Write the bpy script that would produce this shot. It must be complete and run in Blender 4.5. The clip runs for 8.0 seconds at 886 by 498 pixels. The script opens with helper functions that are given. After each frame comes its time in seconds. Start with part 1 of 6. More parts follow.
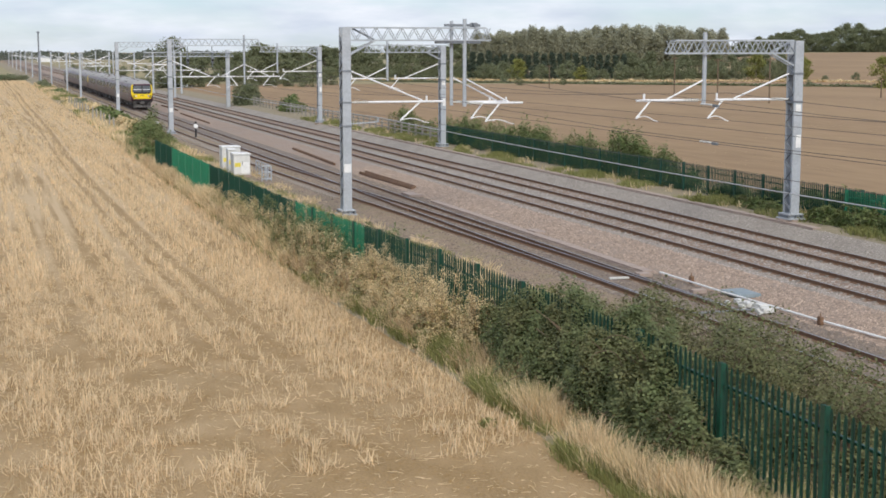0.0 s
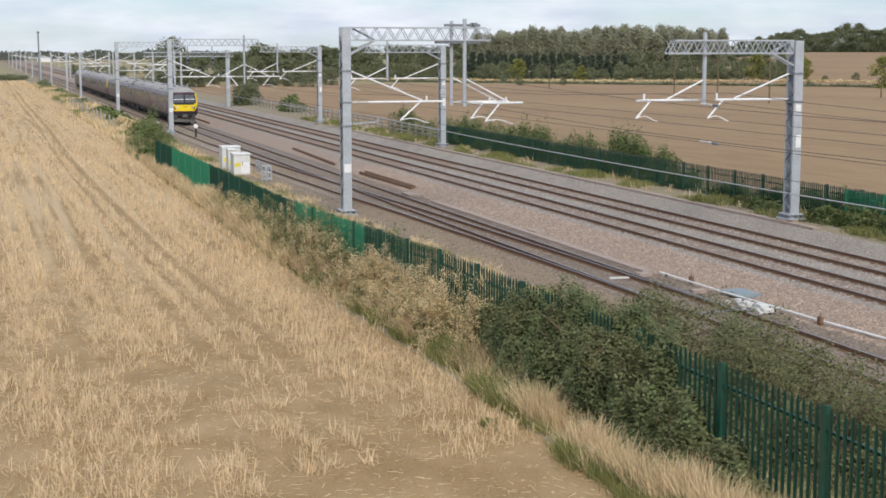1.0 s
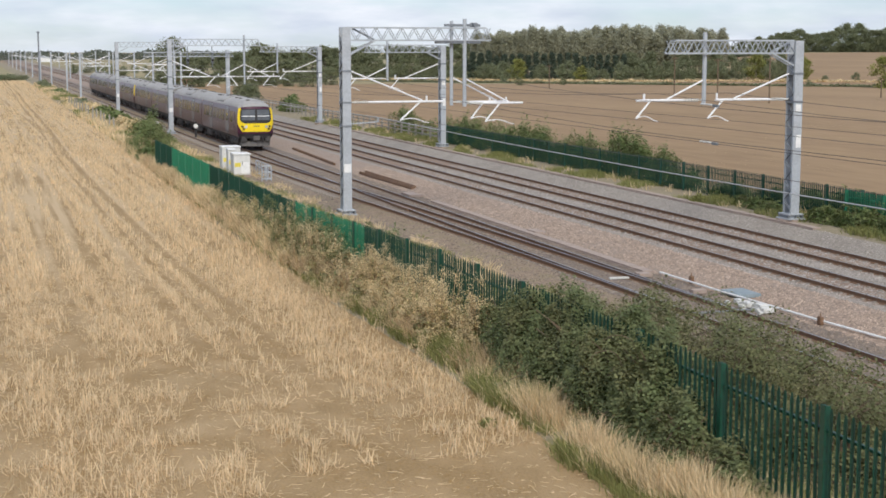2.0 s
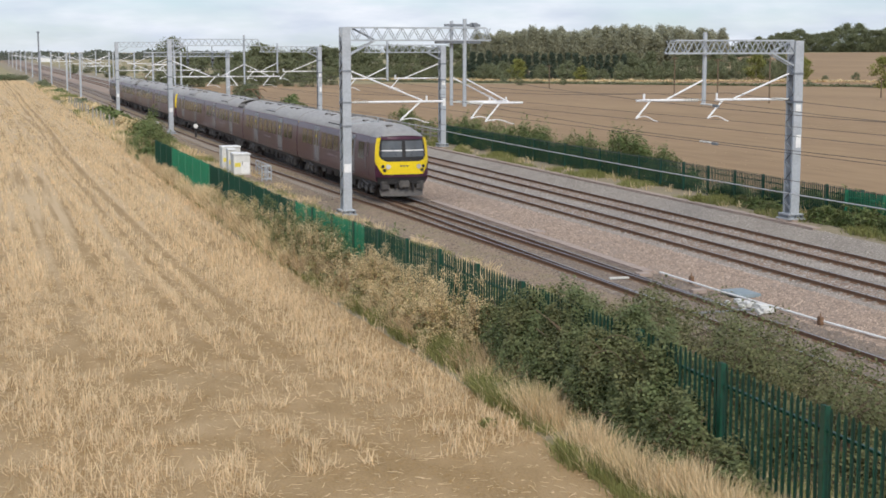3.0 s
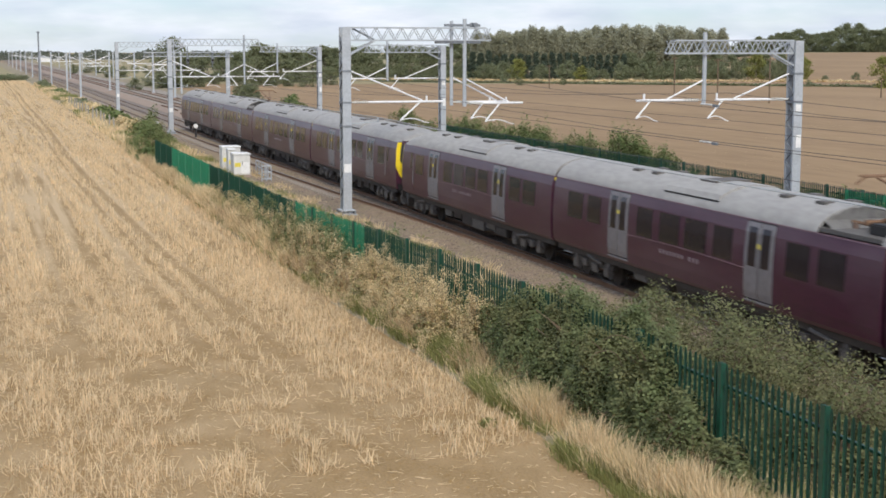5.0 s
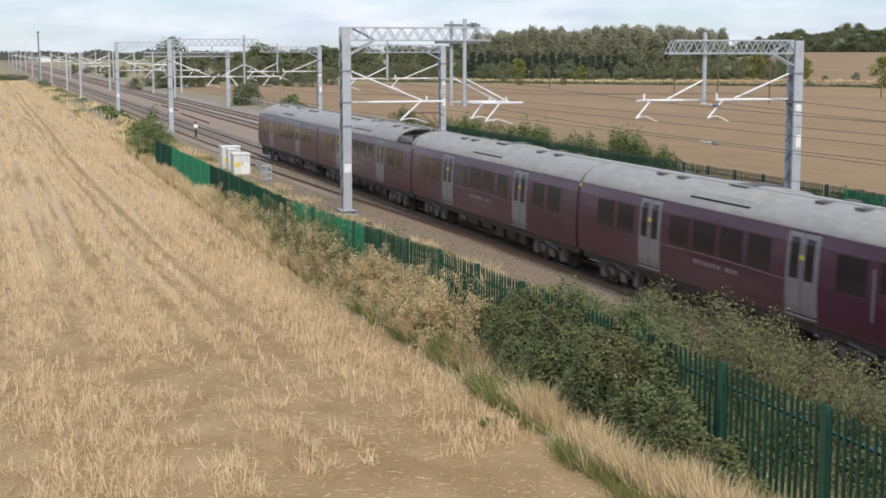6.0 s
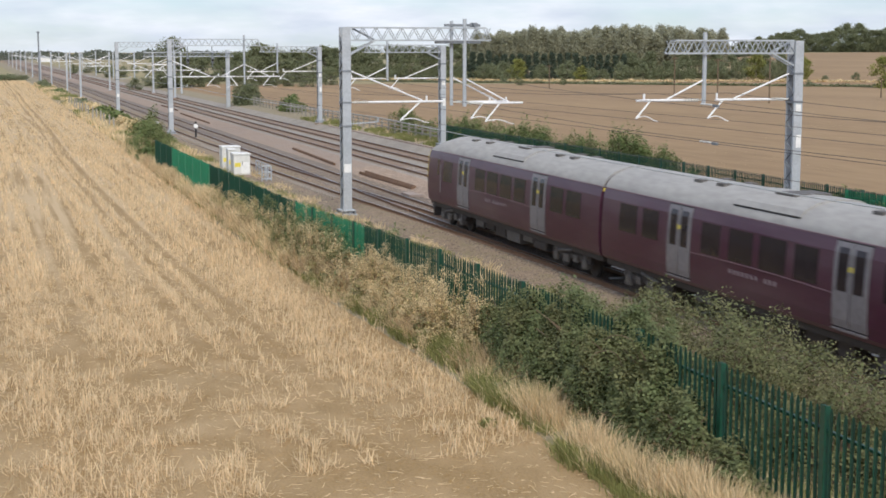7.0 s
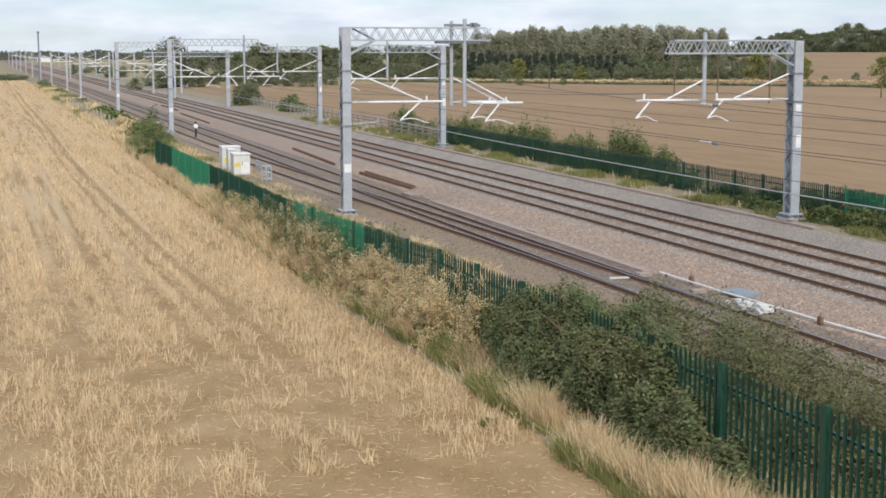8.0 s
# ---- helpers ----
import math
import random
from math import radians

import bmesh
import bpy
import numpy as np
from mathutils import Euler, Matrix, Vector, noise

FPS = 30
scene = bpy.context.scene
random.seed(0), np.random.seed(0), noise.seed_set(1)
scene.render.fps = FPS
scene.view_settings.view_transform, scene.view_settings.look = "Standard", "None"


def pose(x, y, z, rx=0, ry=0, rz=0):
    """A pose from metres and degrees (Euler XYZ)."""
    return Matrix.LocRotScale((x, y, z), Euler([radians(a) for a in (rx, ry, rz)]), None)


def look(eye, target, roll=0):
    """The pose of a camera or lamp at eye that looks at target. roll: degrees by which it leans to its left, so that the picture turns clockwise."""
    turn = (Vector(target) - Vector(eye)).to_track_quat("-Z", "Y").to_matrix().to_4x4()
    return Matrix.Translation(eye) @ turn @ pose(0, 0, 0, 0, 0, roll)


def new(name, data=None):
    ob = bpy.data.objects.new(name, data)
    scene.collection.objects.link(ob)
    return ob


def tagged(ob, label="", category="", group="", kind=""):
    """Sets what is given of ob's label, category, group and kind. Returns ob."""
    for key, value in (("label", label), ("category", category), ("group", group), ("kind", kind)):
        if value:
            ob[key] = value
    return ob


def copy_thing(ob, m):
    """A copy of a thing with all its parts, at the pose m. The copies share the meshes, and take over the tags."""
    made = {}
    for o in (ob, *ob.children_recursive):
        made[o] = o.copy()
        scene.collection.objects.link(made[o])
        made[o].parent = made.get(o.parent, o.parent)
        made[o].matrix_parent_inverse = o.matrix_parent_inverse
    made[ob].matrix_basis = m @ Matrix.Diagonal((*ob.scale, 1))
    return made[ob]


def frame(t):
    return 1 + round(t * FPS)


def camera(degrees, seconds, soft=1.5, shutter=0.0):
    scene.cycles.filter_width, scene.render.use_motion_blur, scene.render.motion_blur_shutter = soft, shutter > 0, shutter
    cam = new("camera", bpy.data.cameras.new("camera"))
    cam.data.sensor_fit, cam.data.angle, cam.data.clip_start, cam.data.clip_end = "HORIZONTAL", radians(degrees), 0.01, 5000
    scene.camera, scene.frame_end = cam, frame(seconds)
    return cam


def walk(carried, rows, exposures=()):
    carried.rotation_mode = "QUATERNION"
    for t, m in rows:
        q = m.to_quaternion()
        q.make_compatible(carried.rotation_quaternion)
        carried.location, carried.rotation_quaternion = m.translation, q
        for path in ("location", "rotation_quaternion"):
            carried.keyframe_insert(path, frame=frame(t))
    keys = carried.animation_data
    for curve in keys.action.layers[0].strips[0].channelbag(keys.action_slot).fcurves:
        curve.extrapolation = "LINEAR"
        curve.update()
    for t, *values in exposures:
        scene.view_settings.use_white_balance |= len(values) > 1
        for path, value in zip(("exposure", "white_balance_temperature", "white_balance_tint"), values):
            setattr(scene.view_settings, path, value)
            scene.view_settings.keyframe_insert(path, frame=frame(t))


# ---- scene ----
FOV = 32.97
EYE = pose(0, 0, 7.588, 90 - 7.547, 0.045, -17.165)
cam = camera(FOV, 8.0, soft=1.7, shutter=0.13)
walk(cam, [(0.0, EYE), (8.0, EYE)], [(0.0, 0.2), (3.0, 0.2), (4.5, 0.26), (8.0, 0.26)])

# ---- world and sun: bright, broken cloud ----
SUN_EL, SUN_AZ = radians(42), radians(188)
world = bpy.data.worlds.new("sky")
scene.world = world
world.use_nodes = True
wn, wl = world.node_tree.nodes, world.node_tree.links
wn.clear()
w_out = wn.new("ShaderNodeOutputWorld")
w_bg = wn.new("ShaderNodeBackground")
w_sky = wn.new("ShaderNodeTexSky")
w_sky.sky_type, w_sky.sun_disc = "NISHITA", False
w_sky.sun_elevation, w_sky.sun_rotation = SUN_EL, SUN_AZ
w_sky.air_density, w_sky.dust_density, w_sky.ozone_density = 1.0, 0.4, 1.5
w_co = wn.new("ShaderNodeTexCoord")
w_map = wn.new("ShaderNodeMapping")
w_map.inputs["Scale"].default_value = (1.0, 1.0, 4.2)
w_n1 = wn.new("ShaderNodeTexNoise")
w_n1.inputs["Scale"].default_value, w_n1.inputs["Detail"].default_value = 7.0, 7.0
w_n1.inputs["Roughness"].default_value = 0.55
w_r1 = wn.new("ShaderNodeValToRGB")
w_r1.color_ramp.elements[0].position, w_r1.color_ramp.elements[1].position = 0.38, 0.60
w_r1.color_ramp.elements[0].color = (0.18, 0.18, 0.18, 1)
w_n2 = wn.new("ShaderNodeTexNoise")
w_n2.inputs["Scale"].default_value, w_n2.inputs["Detail"].default_value = 16.0, 6.0
w_r2 = wn.new("ShaderNodeValToRGB")
w_r2.color_ramp.elements[0].position, w_r2.color_ramp.elements[1].position = 0.3, 0.75
w_r2.color_ramp.elements[0].color = (4.9, 5.5, 6.5, 1)
w_r2.color_ramp.elements[1].color = (7.6, 7.9, 8.5, 1)
w_tint = wn.new("ShaderNodeMix")
w_tint.data_type, w_tint.blend_type = "RGBA", "MULTIPLY"
w_tint.inputs["Factor"].default_value = 1.0
w_tint.inputs[7].default_value = (0.62, 0.74, 1.0, 1)
w_mix = wn.new("ShaderNodeMix")
w_mix.data_type = "RGBA"
wl.new(w_co.outputs["Generated"], w_map.inputs["Vector"])
wl.new(w_map.outputs["Vector"], w_n1.inputs["Vector"])
wl.new(w_map.outputs["Vector"], w_n2.inputs["Vector"])
wl.new(w_n1.outputs["Fac"], w_r1.inputs["Fac"])
wl.new(w_n2.outputs["Fac"], w_r2.inputs["Fac"])
wl.new(w_sky.outputs["Color"], w_tint.inputs[6])
wl.new(w_r1.outputs["Color"], w_mix.inputs["Factor"])
wl.new(w_tint.outputs[2], w_mix.inputs[6])
wl.new(w_r2.outputs["Color"], w_mix.inputs[7])
wl.new(w_mix.outputs[2], w_bg.inputs["Color"])
w_bg.inputs["Strength"].default_value = 0.11
wl.new(w_bg.outputs["Background"], w_out.inputs["Surface"])
sun = new("sun", bpy.data.lights.new("sun", "SUN"))
sun.data.energy, sun.data.angle, sun.data.color = 2.45, radians(20), (1.0, 0.935, 0.835)
sun.matrix_world = look((0, 0, 0), (-math.sin(SUN_AZ) * math.cos(SUN_EL), -math.cos(SUN_AZ) * math.cos(SUN_EL), -math.sin(SUN_EL)))

# ---- materials ----
def mat(name, c1, c2, scale=4.0, rough=0.8, bump=0.0, metal=0.0, fine=8.0, c3=None, stain=0.35, stretch=(1, 1, 1), rnd=0.0, island=0.0, leaf=0.0):
    m = bpy.data.materials.new(name)
    m.use_nodes = True
    n, l = m.node_tree.nodes, m.node_tree.links
    b = n["Principled BSDF"]
    co = n.new("ShaderNodeTexCoord")
    mp = n.new("ShaderNodeMapping")
    mp.inputs["Scale"].default_value = stretch
    l.new(co.outputs["Object"], mp.inputs["Vector"])
    big, small = n.new("ShaderNodeTexNoise"), n.new("ShaderNodeTexNoise")
    big.inputs["Scale"].default_value, big.inputs["Detail"].default_value = scale, 5
    small.inputs["Scale"].default_value, small.inputs["Detail"].default_value = scale * fine, 4
    for t in (big, small):
        l.new(mp.outputs["Vector"], t.inputs["Vector"])
    r = n.new("ShaderNodeMapRange")
    r.inputs["From Min"].default_value, r.inputs["From Max"].default_value = 0.33, 0.67
    l.new(small.outputs["Fac"], r.inputs["Value"])
    mx = n.new("ShaderNodeMix")
    mx.data_type = "RGBA"
    mx.inputs[6].default_value, mx.inputs[7].default_value = (*c1, 1), (*c2, 1)
    l.new(r.outputs["Result"], mx.inputs["Factor"])
    r2 = n.new("ShaderNodeMapRange")
    r2.inputs["From Min"].default_value, r2.inputs["From Max"].default_value = 0.42, 0.7
    r2.inputs["To Max"].default_value = stain
    l.new(big.outputs["Fac"], r2.inputs["Value"])
    mx2 = n.new("ShaderNodeMix")
    mx2.data_type = "RGBA"
    d = c3 or tuple(0.6 * (a + c) / 2 for a, c in zip(c1, c2))
    mx2.inputs[7].default_value = (*d, 1)
    l.new(r2.outputs["Result"], mx2.inputs["Factor"])
    l.new(mx.outputs[2], mx2.inputs[6])
    last = mx2.outputs[2]
    if rnd or island:
        hs = n.new("ShaderNodeHueSaturation")
        v = n.new("ShaderNodeMapRange")
        amt = rnd or island
        v.inputs["To Min"].default_value, v.inputs["To Max"].default_value = 1 - amt, 1 + amt
        if rnd:
            src = n.new("ShaderNodeObjectInfo").outputs["Random"]
        else:
            src = n.new("ShaderNodeNewGeometry").outputs["Random Per Island"]
        l.new(src, v.inputs["Value"])
        l.new(v.outputs["Result"], hs.inputs["Value"])
        l.new(last, hs.inputs["Color"])
        last = hs.outputs["Color"]
    l.new(last, b.inputs["Base Color"])
    b.inputs["Roughness"].default_value, b.inputs["Metallic"].default_value = rough, metal
    if leaf:
        tr, ms = n.new("ShaderNodeBsdfTranslucent"), n.new("ShaderNodeMixShader")
        ms.inputs["Fac"].default_value = leaf
        l.new(last, tr.inputs["Color"])
        l.new(b.outputs["BSDF"], ms.inputs[1])
        l.new(tr.outputs["BSDF"], ms.inputs[2])
        l.new(ms.outputs["Shader"], n["Material Output"].inputs["Surface"])
        b.inputs["Specular IOR Level"].default_value = 0.25
    if bump:
        bp = n.new("ShaderNodeBump")
        bp.inputs["Strength"].default_value, bp.inputs["Distance"].default_value = 0.6, bump
        l.new(small.outputs["Fac"], bp.inputs["Height"])
        l.new(bp.outputs["Normal"], b.inputs["Normal"])
    return m


SOIL = mat("stubble_soil", (0.375, 0.25, 0.113), (0.265, 0.172, 0.074), 1.3, 0.95, 0.10, fine=20, c3=(0.46, 0.32, 0.17), stain=0.65, stretch=(1, 0.6, 1))


def strew(m):
    """Straw litter that thickens away from the headland, in streaks along the drilling."""
    n, l = m.node_tree.nodes, m.node_tree.links
    base = n["Principled BSDF"].inputs["Base Color"]
    old = base.links[0].from_socket
    co, sep, mp = n.new("ShaderNodeTexCoord"), n.new("ShaderNodeSeparateXYZ"), n.new("ShaderNodeMapping")
    mp.inputs["Scale"].default_value = (1.5, 0.03, 1)
    streak, patch = n.new("ShaderNodeTexNoise"), n.new("ShaderNodeTexNoise")
    streak.inputs["Scale"].default_value, streak.inputs["Detail"].default_value = 1.6, 4
    patch.inputs["Scale"].default_value, patch.inputs["Detail"].default_value = 0.5, 5
    far = n.new("ShaderNodeMapRange")
    far.inputs["From Min"].default_value, far.inputs["From Max"].default_value = 32, 66
    l.new(co.outputs["Object"], sep.inputs[0])
    l.new(co.outputs["Object"], mp.inputs["Vector"])
    l.new(co.outputs["Object"], patch.inputs["Vector"])
    l.new(mp.outputs["Vector"], streak.inputs["Vector"])
    l.new(sep.outputs["Y"], far.inputs["Value"])
    add, mul, tot = n.new("ShaderNodeMath"), n.new("ShaderNodeMath"), n.new("ShaderNodeMath")
    mul.operation, tot.operation = "MULTIPLY_ADD", "MULTIPLY"
    mul.inputs[1].default_value, mul.inputs[2].default_value = 6.0, -2.35
    tot.use_clamp = add.use_clamp = True
    l.new(streak.outputs["Fac"], mul.inputs[0])
    l.new(far.outputs["Result"], tot.inputs[0])
    l.new(mul.outputs[0], tot.inputs[1])
    l.new(tot.outputs[0], add.inputs[0])
    pm = n.new("ShaderNodeMapRange")
    pm.inputs["From Min"].default_value, pm.inputs["From Max"].default_value = 0.45, 0.75
    pm.inputs["To Max"].default_value = 0.35
    l.new(patch.outputs["Fac"], pm.inputs["Value"])
    l.new(pm.outputs["Result"], add.inputs[1])
    mx = n.new("ShaderNodeMix")
    mx.data_type = "RGBA"
    # two bare wheelings that drift with the drilling
    def math_node(op, a, b):
        q = n.new("ShaderNodeMath")
        q.operation = op
        for i, v in enumerate((a, b)):
            if isinstance(v, (int, float)):
                q.inputs[i].default_value = v
            elif v is not None:
                l.new(v, q.inputs[i])
        return q.outputs[0]

    drift = n.new("ShaderNodeMapRange")
    drift.inputs["From Min"].default_value, drift.inputs["From Max"].default_value = 100, 250
    drift.inputs["To Min"].default_value, drift.inputs["To Max"].default_value = 5.75, 6.45
    l.new(sep.outputs["Y"], drift.inputs["Value"])
    sway = math_node("MULTIPLY", math_node("SINE", math_node("MULTIPLY", sep.outputs["Y"], 0.05), None), 0.12)
    line = math_node("SUBTRACT", sep.outputs["X"], math_node("ADD", drift.outputs["Result"], sway))
    last = add.outputs[0]
    for off, half in ((0.0, 0.22), (0.75, 0.10)):
        w = n.new("ShaderNodeMapRange")
        w.inputs["From Min"].default_value, w.inputs["From Max"].default_value = half * 0.6, half * 1.15
        l.new(math_node("ABSOLUTE", math_node("ADD", line, off), None), w.inputs["Value"])
        last = math_node("MULTIPLY", last, w.outputs["Result"])
    mx.inputs[7].default_value = (0.54, 0.40, 0.235, 1)
    l.new(last, mx.inputs["Factor"])
    l.new(old, mx.inputs[6])
    l.new(mx.outputs[2], base)


strew(SOIL)
FAR_SOIL = mat("far_stubble", (0.292, 0.192, 0.098), (0.235, 0.15, 0.074), 0.06, 0.95, 0.05, fine=14, c3=(0.345, 0.23, 0.118), stain=0.6, stretch=(1, 0.25, 1))
MEADOW = mat("dry_meadow", (0.36, 0.28, 0.155), (0.23, 0.22, 0.10), 0.03, 0.95, 0.05, fine=9)
VERGE = mat("verge_soil", (0.33, 0.27, 0.19), (0.22, 0.19, 0.11), 0.8, 0.95, 0.05, fine=9)
CESS = mat("cess_gravel", (0.345, 0.255, 0.175), (0.20, 0.145, 0.10), 1.2, 0.95, 0.04, fine=10, c3=(0.20, 0.19, 0.08), stain=0.5)
BALLAST_PINK = mat("pink_granite_ballast", (0.40, 0.305, 0.235), (0.21, 0.15, 0.11), 0.5, 0.9, 0.06, fine=26, c3=(0.30, 0.245, 0.205), stain=0.6)
BALLAST_GREY = mat("grey_granite_ballast", (0.40, 0.36, 0.31), (0.21, 0.183, 0.152), 0.5, 0.9, 0.06, fine=26, c3=(0.21, 0.18, 0.15), stain=0.5)
BALLAST_DARK = mat("oily_ballast", (0.27, 0.215, 0.17), (0.14, 0.11, 0.085), 0.6, 0.85, 0.06, fine=22, c3=(0.13, 0.105, 0.085), stain=0.5)
BALLAST_RUST = mat("rust_stained_ballast", (0.33, 0.24, 0.175), (0.19, 0.13, 0.09), 0.6, 0.9, 0.06, fine=22, c3=(0.20, 0.125, 0.08), stain=0.5)
RUST = mat("rusty_rail_steel", (0.25, 0.142, 0.08), (0.16, 0.093, 0.054), 1.0, 0.8, 0.003, fine=15)
RAIL_TOP = mat("polished_rail_steel", (0.33, 0.32, 0.31), (0.22, 0.20, 0.19), 2.0, 0.35, 0.0, metal=0.9)
CONCRETE = mat("sleeper_concrete", (0.34, 0.31, 0.27), (0.24, 0.20, 0.17), 3.0, 0.9, 0.004, fine=12, rnd=0.15)
CONC = mat("pale_concrete", (0.42, 0.34, 0.29), (0.33, 0.26, 0.215), 2.0, 0.9, 0.004, fine=14)
GALV = mat("galvanised_steel", (0.50, 0.53, 0.56), (0.41, 0.44, 0.47), 1.6, 0.5, 0.0, metal=0.25, fine=10)
# weathered steel, darkened further to carry the shade of the masts' laced sides
GALV_DARK = mat("weathered_galvanised_steel", (0.27, 0.29, 0.31), (0.19, 0.21, 0.23), 1.6, 0.55, 0.0, metal=0.3)
ALU = mat("white_aluminium_tube", (0.86, 0.86, 0.86), (0.76, 0.76, 0.77), 3.0, 0.4, 0.0)
WIRE = mat("copper_wire", (0.10, 0.085, 0.075), (0.07, 0.06, 0.055), 2.0, 0.6)
WIRE_PALE = mat("aluminium_cable", (0.50, 0.52, 0.53), (0.40, 0.42, 0.43), 2.0, 0.5)
INSUL = mat("brown_insulator", (0.20, 0.13, 0.10), (0.13, 0.09, 0.07), 5.0, 0.4)
PLATE = mat("blue_grey_plate_paint", (0.27, 0.33, 0.36), (0.22, 0.275, 0.30), 2.0, 0.6)
WHITE = mat("white_plate", (0.85, 0.85, 0.84), (0.74, 0.74, 0.72), 4.0, 0.6)
CABINET = mat("grey_white_cabinet_paint", (0.72, 0.72, 0.69), (0.60, 0.60, 0.57), 2.0, 0.55, stain=0.25)
YELLOW_STICKER = mat("yellow_sticker", (0.80, 0.68, 0.10), (0.70, 0.58, 0.08), 6.0, 0.6)
GREEN = mat("green_fence_paint", (0.006, 0.075, 0.042), (0.010, 0.055, 0.033), 2.0, 0.5, fine=6, rnd=0.12)
# lighter green: bleached bays, and one run whose brighter lighting is in the colour
GREEN_LIGHT = mat("sun_bleached_green_paint", (0.02, 0.24, 0.12), (0.03, 0.19, 0.10), 2.0, 0.55, rnd=0.1)
TIMBER = mat("weathered_fence_timber", (0.42, 0.39, 0.33), (0.27, 0.25, 0.21), 2.0, 0.9, 0.004, stretch=(8, 8, 1))
STRAW = mat("straw", (0.84, 0.68, 0.45), (0.71, 0.55, 0.345), 1.5, 0.75, island=0.22, c3=(0.64, 0.48, 0.28), stain=0.35, leaf=0.4)
STRAW_FAR = mat("standing_straw", (0.82, 0.65, 0.41), (0.72, 0.55, 0.33), 0.2, 0.8, island=0.12, leaf=0.4)
DRYGRASS = mat("dry_grass", (0.84, 0.68, 0.44), (0.68, 0.53, 0.32), 0.8, 0.8, island=0.3, c3=(0.44, 0.37, 0.18), stain=0.5, leaf=0.35)
RUSSET = mat("russet_dry_grass", (0.68, 0.51, 0.32), (0.53, 0.39, 0.235), 0.8, 0.8, island=0.3, c3=(0.42, 0.33, 0.18), stain=0.5, leaf=0.4)
GRASS = mat("green_grass", (0.225, 0.255, 0.085), (0.33, 0.315, 0.13), 0.8, 0.75, island=0.3, leaf=0.35)
SEED = mat("pale_seed_heads", (0.75, 0.61, 0.37), (0.60, 0.48, 0.27), 1.5, 0.9, island=0.3, leaf=0.35)
BRAMBLE = mat("bramble_leaves", (0.15, 0.19, 0.08), (0.195, 0.222, 0.106), 0.6, 0.7, island=0.26, c3=(0.30, 0.26, 0.13), stain=0.7, leaf=0.35)
BRAMBLE_DRY = mat("dusty_bramble_leaves", (0.135, 0.155, 0.065), (0.185, 0.195, 0.092), 0.5, 0.7, island=0.3, c3=(0.30, 0.245, 0.135), stain=0.8, leaf=0.35)
WEED = mat("dull_weed_leaves", (0.26, 0.275, 0.11), (0.37, 0.335, 0.16), 0.6, 0.75, island=0.25, c3=(0.36, 0.28, 0.16), stain=0.7, leaf=0.35)
STEM = mat("woody_stem", (0.20, 0.145, 0.095), (0.12, 0.09, 0.06), 2.0, 0.9)
LEAF_A = mat("broadleaf_foliage", (0.22, 0.25, 0.14), (0.27, 0.285, 0.17), 0.12, 0.8, island=0.10, leaf=0.5)
# poplar leaves paler than real foliage: distance haze is put into the colour
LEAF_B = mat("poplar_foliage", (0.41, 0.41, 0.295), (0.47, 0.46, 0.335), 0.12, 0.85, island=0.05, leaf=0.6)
LEAF_C = mat("dark_conifer_foliage", (0.075, 0.10, 0.07), (0.09, 0.118, 0.082), 0.15, 0.8, island=0.08, leaf=0.25)
LEAF_D = mat("yellow_green_foliage", (0.24, 0.26, 0.07), (0.30, 0.29, 0.10), 0.15, 0.75, island=0.25, leaf=0.35)
LEAF_E = mat("hedge_foliage", (0.13, 0.19, 0.065), (0.19, 0.225, 0.09), 0.6, 0.7, island=0.35, c3=(0.23, 0.20, 0.09), stain=0.5, leaf=0.35)
# the skyline haze is mixed into this grey leaf colour
FAR_WOOD = mat("hazy_far_foliage", (0.13, 0.15, 0.12), (0.16, 0.175, 0.14), 0.05, 0.9, island=0.08, leaf=0.4)
BARK = mat("grey_bark", (0.26, 0.23, 0.18), (0.17, 0.15, 0.11), 1.0, 0.9)
PURPLE = mat("aubergine_carriage_paint", (0.064, 0.0125, 0.036), (0.053, 0.011, 0.030), 0.5, 0.30, fine=10, c3=(0.13, 0.085, 0.10), stain=0.55, stretch=(1, 0.35, 1.5))
ROOF_GREY = mat("dusty_grey_roof_paint", (0.385, 0.375, 0.355), (0.305, 0.295, 0.28), 0.6, 0.6, fine=9, c3=(0.27, 0.26, 0.26), stain=0.3, stretch=(1, 0.3, 1))
DOOR_GREY = mat("silver_grey_door_paint", (0.22, 0.205, 0.218), (0.17, 0.158, 0.168), 1.0, 0.42)
CAB_YELLOW = mat("yellow_cab_paint", (0.88, 0.66, 0.012), (0.80, 0.58, 0.010), 2.0, 0.4, stain=0.15)
BLACK = mat("black_rubber", (0.018, 0.018, 0.019), (0.028, 0.026, 0.026), 3.0, 0.7)
UNDER = mat("brake_dust_metal", (0.065, 0.054, 0.047), (0.036, 0.031, 0.028), 2.0, 0.8, 0.004)
UNDER_GREY = mat("dirty_grey_steel", (0.15, 0.14, 0.13), (0.085, 0.078, 0.072), 2.0, 0.7)
STRIPE = mat("pale_stripe_vinyl", (0.26, 0.16, 0.19), (0.20, 0.12, 0.15), 2.0, 0.5)
LETTER = mat("white_letter_vinyl", (0.30, 0.25, 0.28), (0.24, 0.19, 0.22), 4.0, 0.5)
BRICK = mat("distant_masonry", (0.35, 0.30, 0.27), (0.28, 0.24, 0.21), 0.5, 0.9)


def glass_mat(name, c, rough):
    m = mat(name, c, tuple(a * 1.3 for a in c), 0.4, rough)
    m.node_tree.nodes["Principled BSDF"].inputs["IOR"].default_value = 1.5
    return m


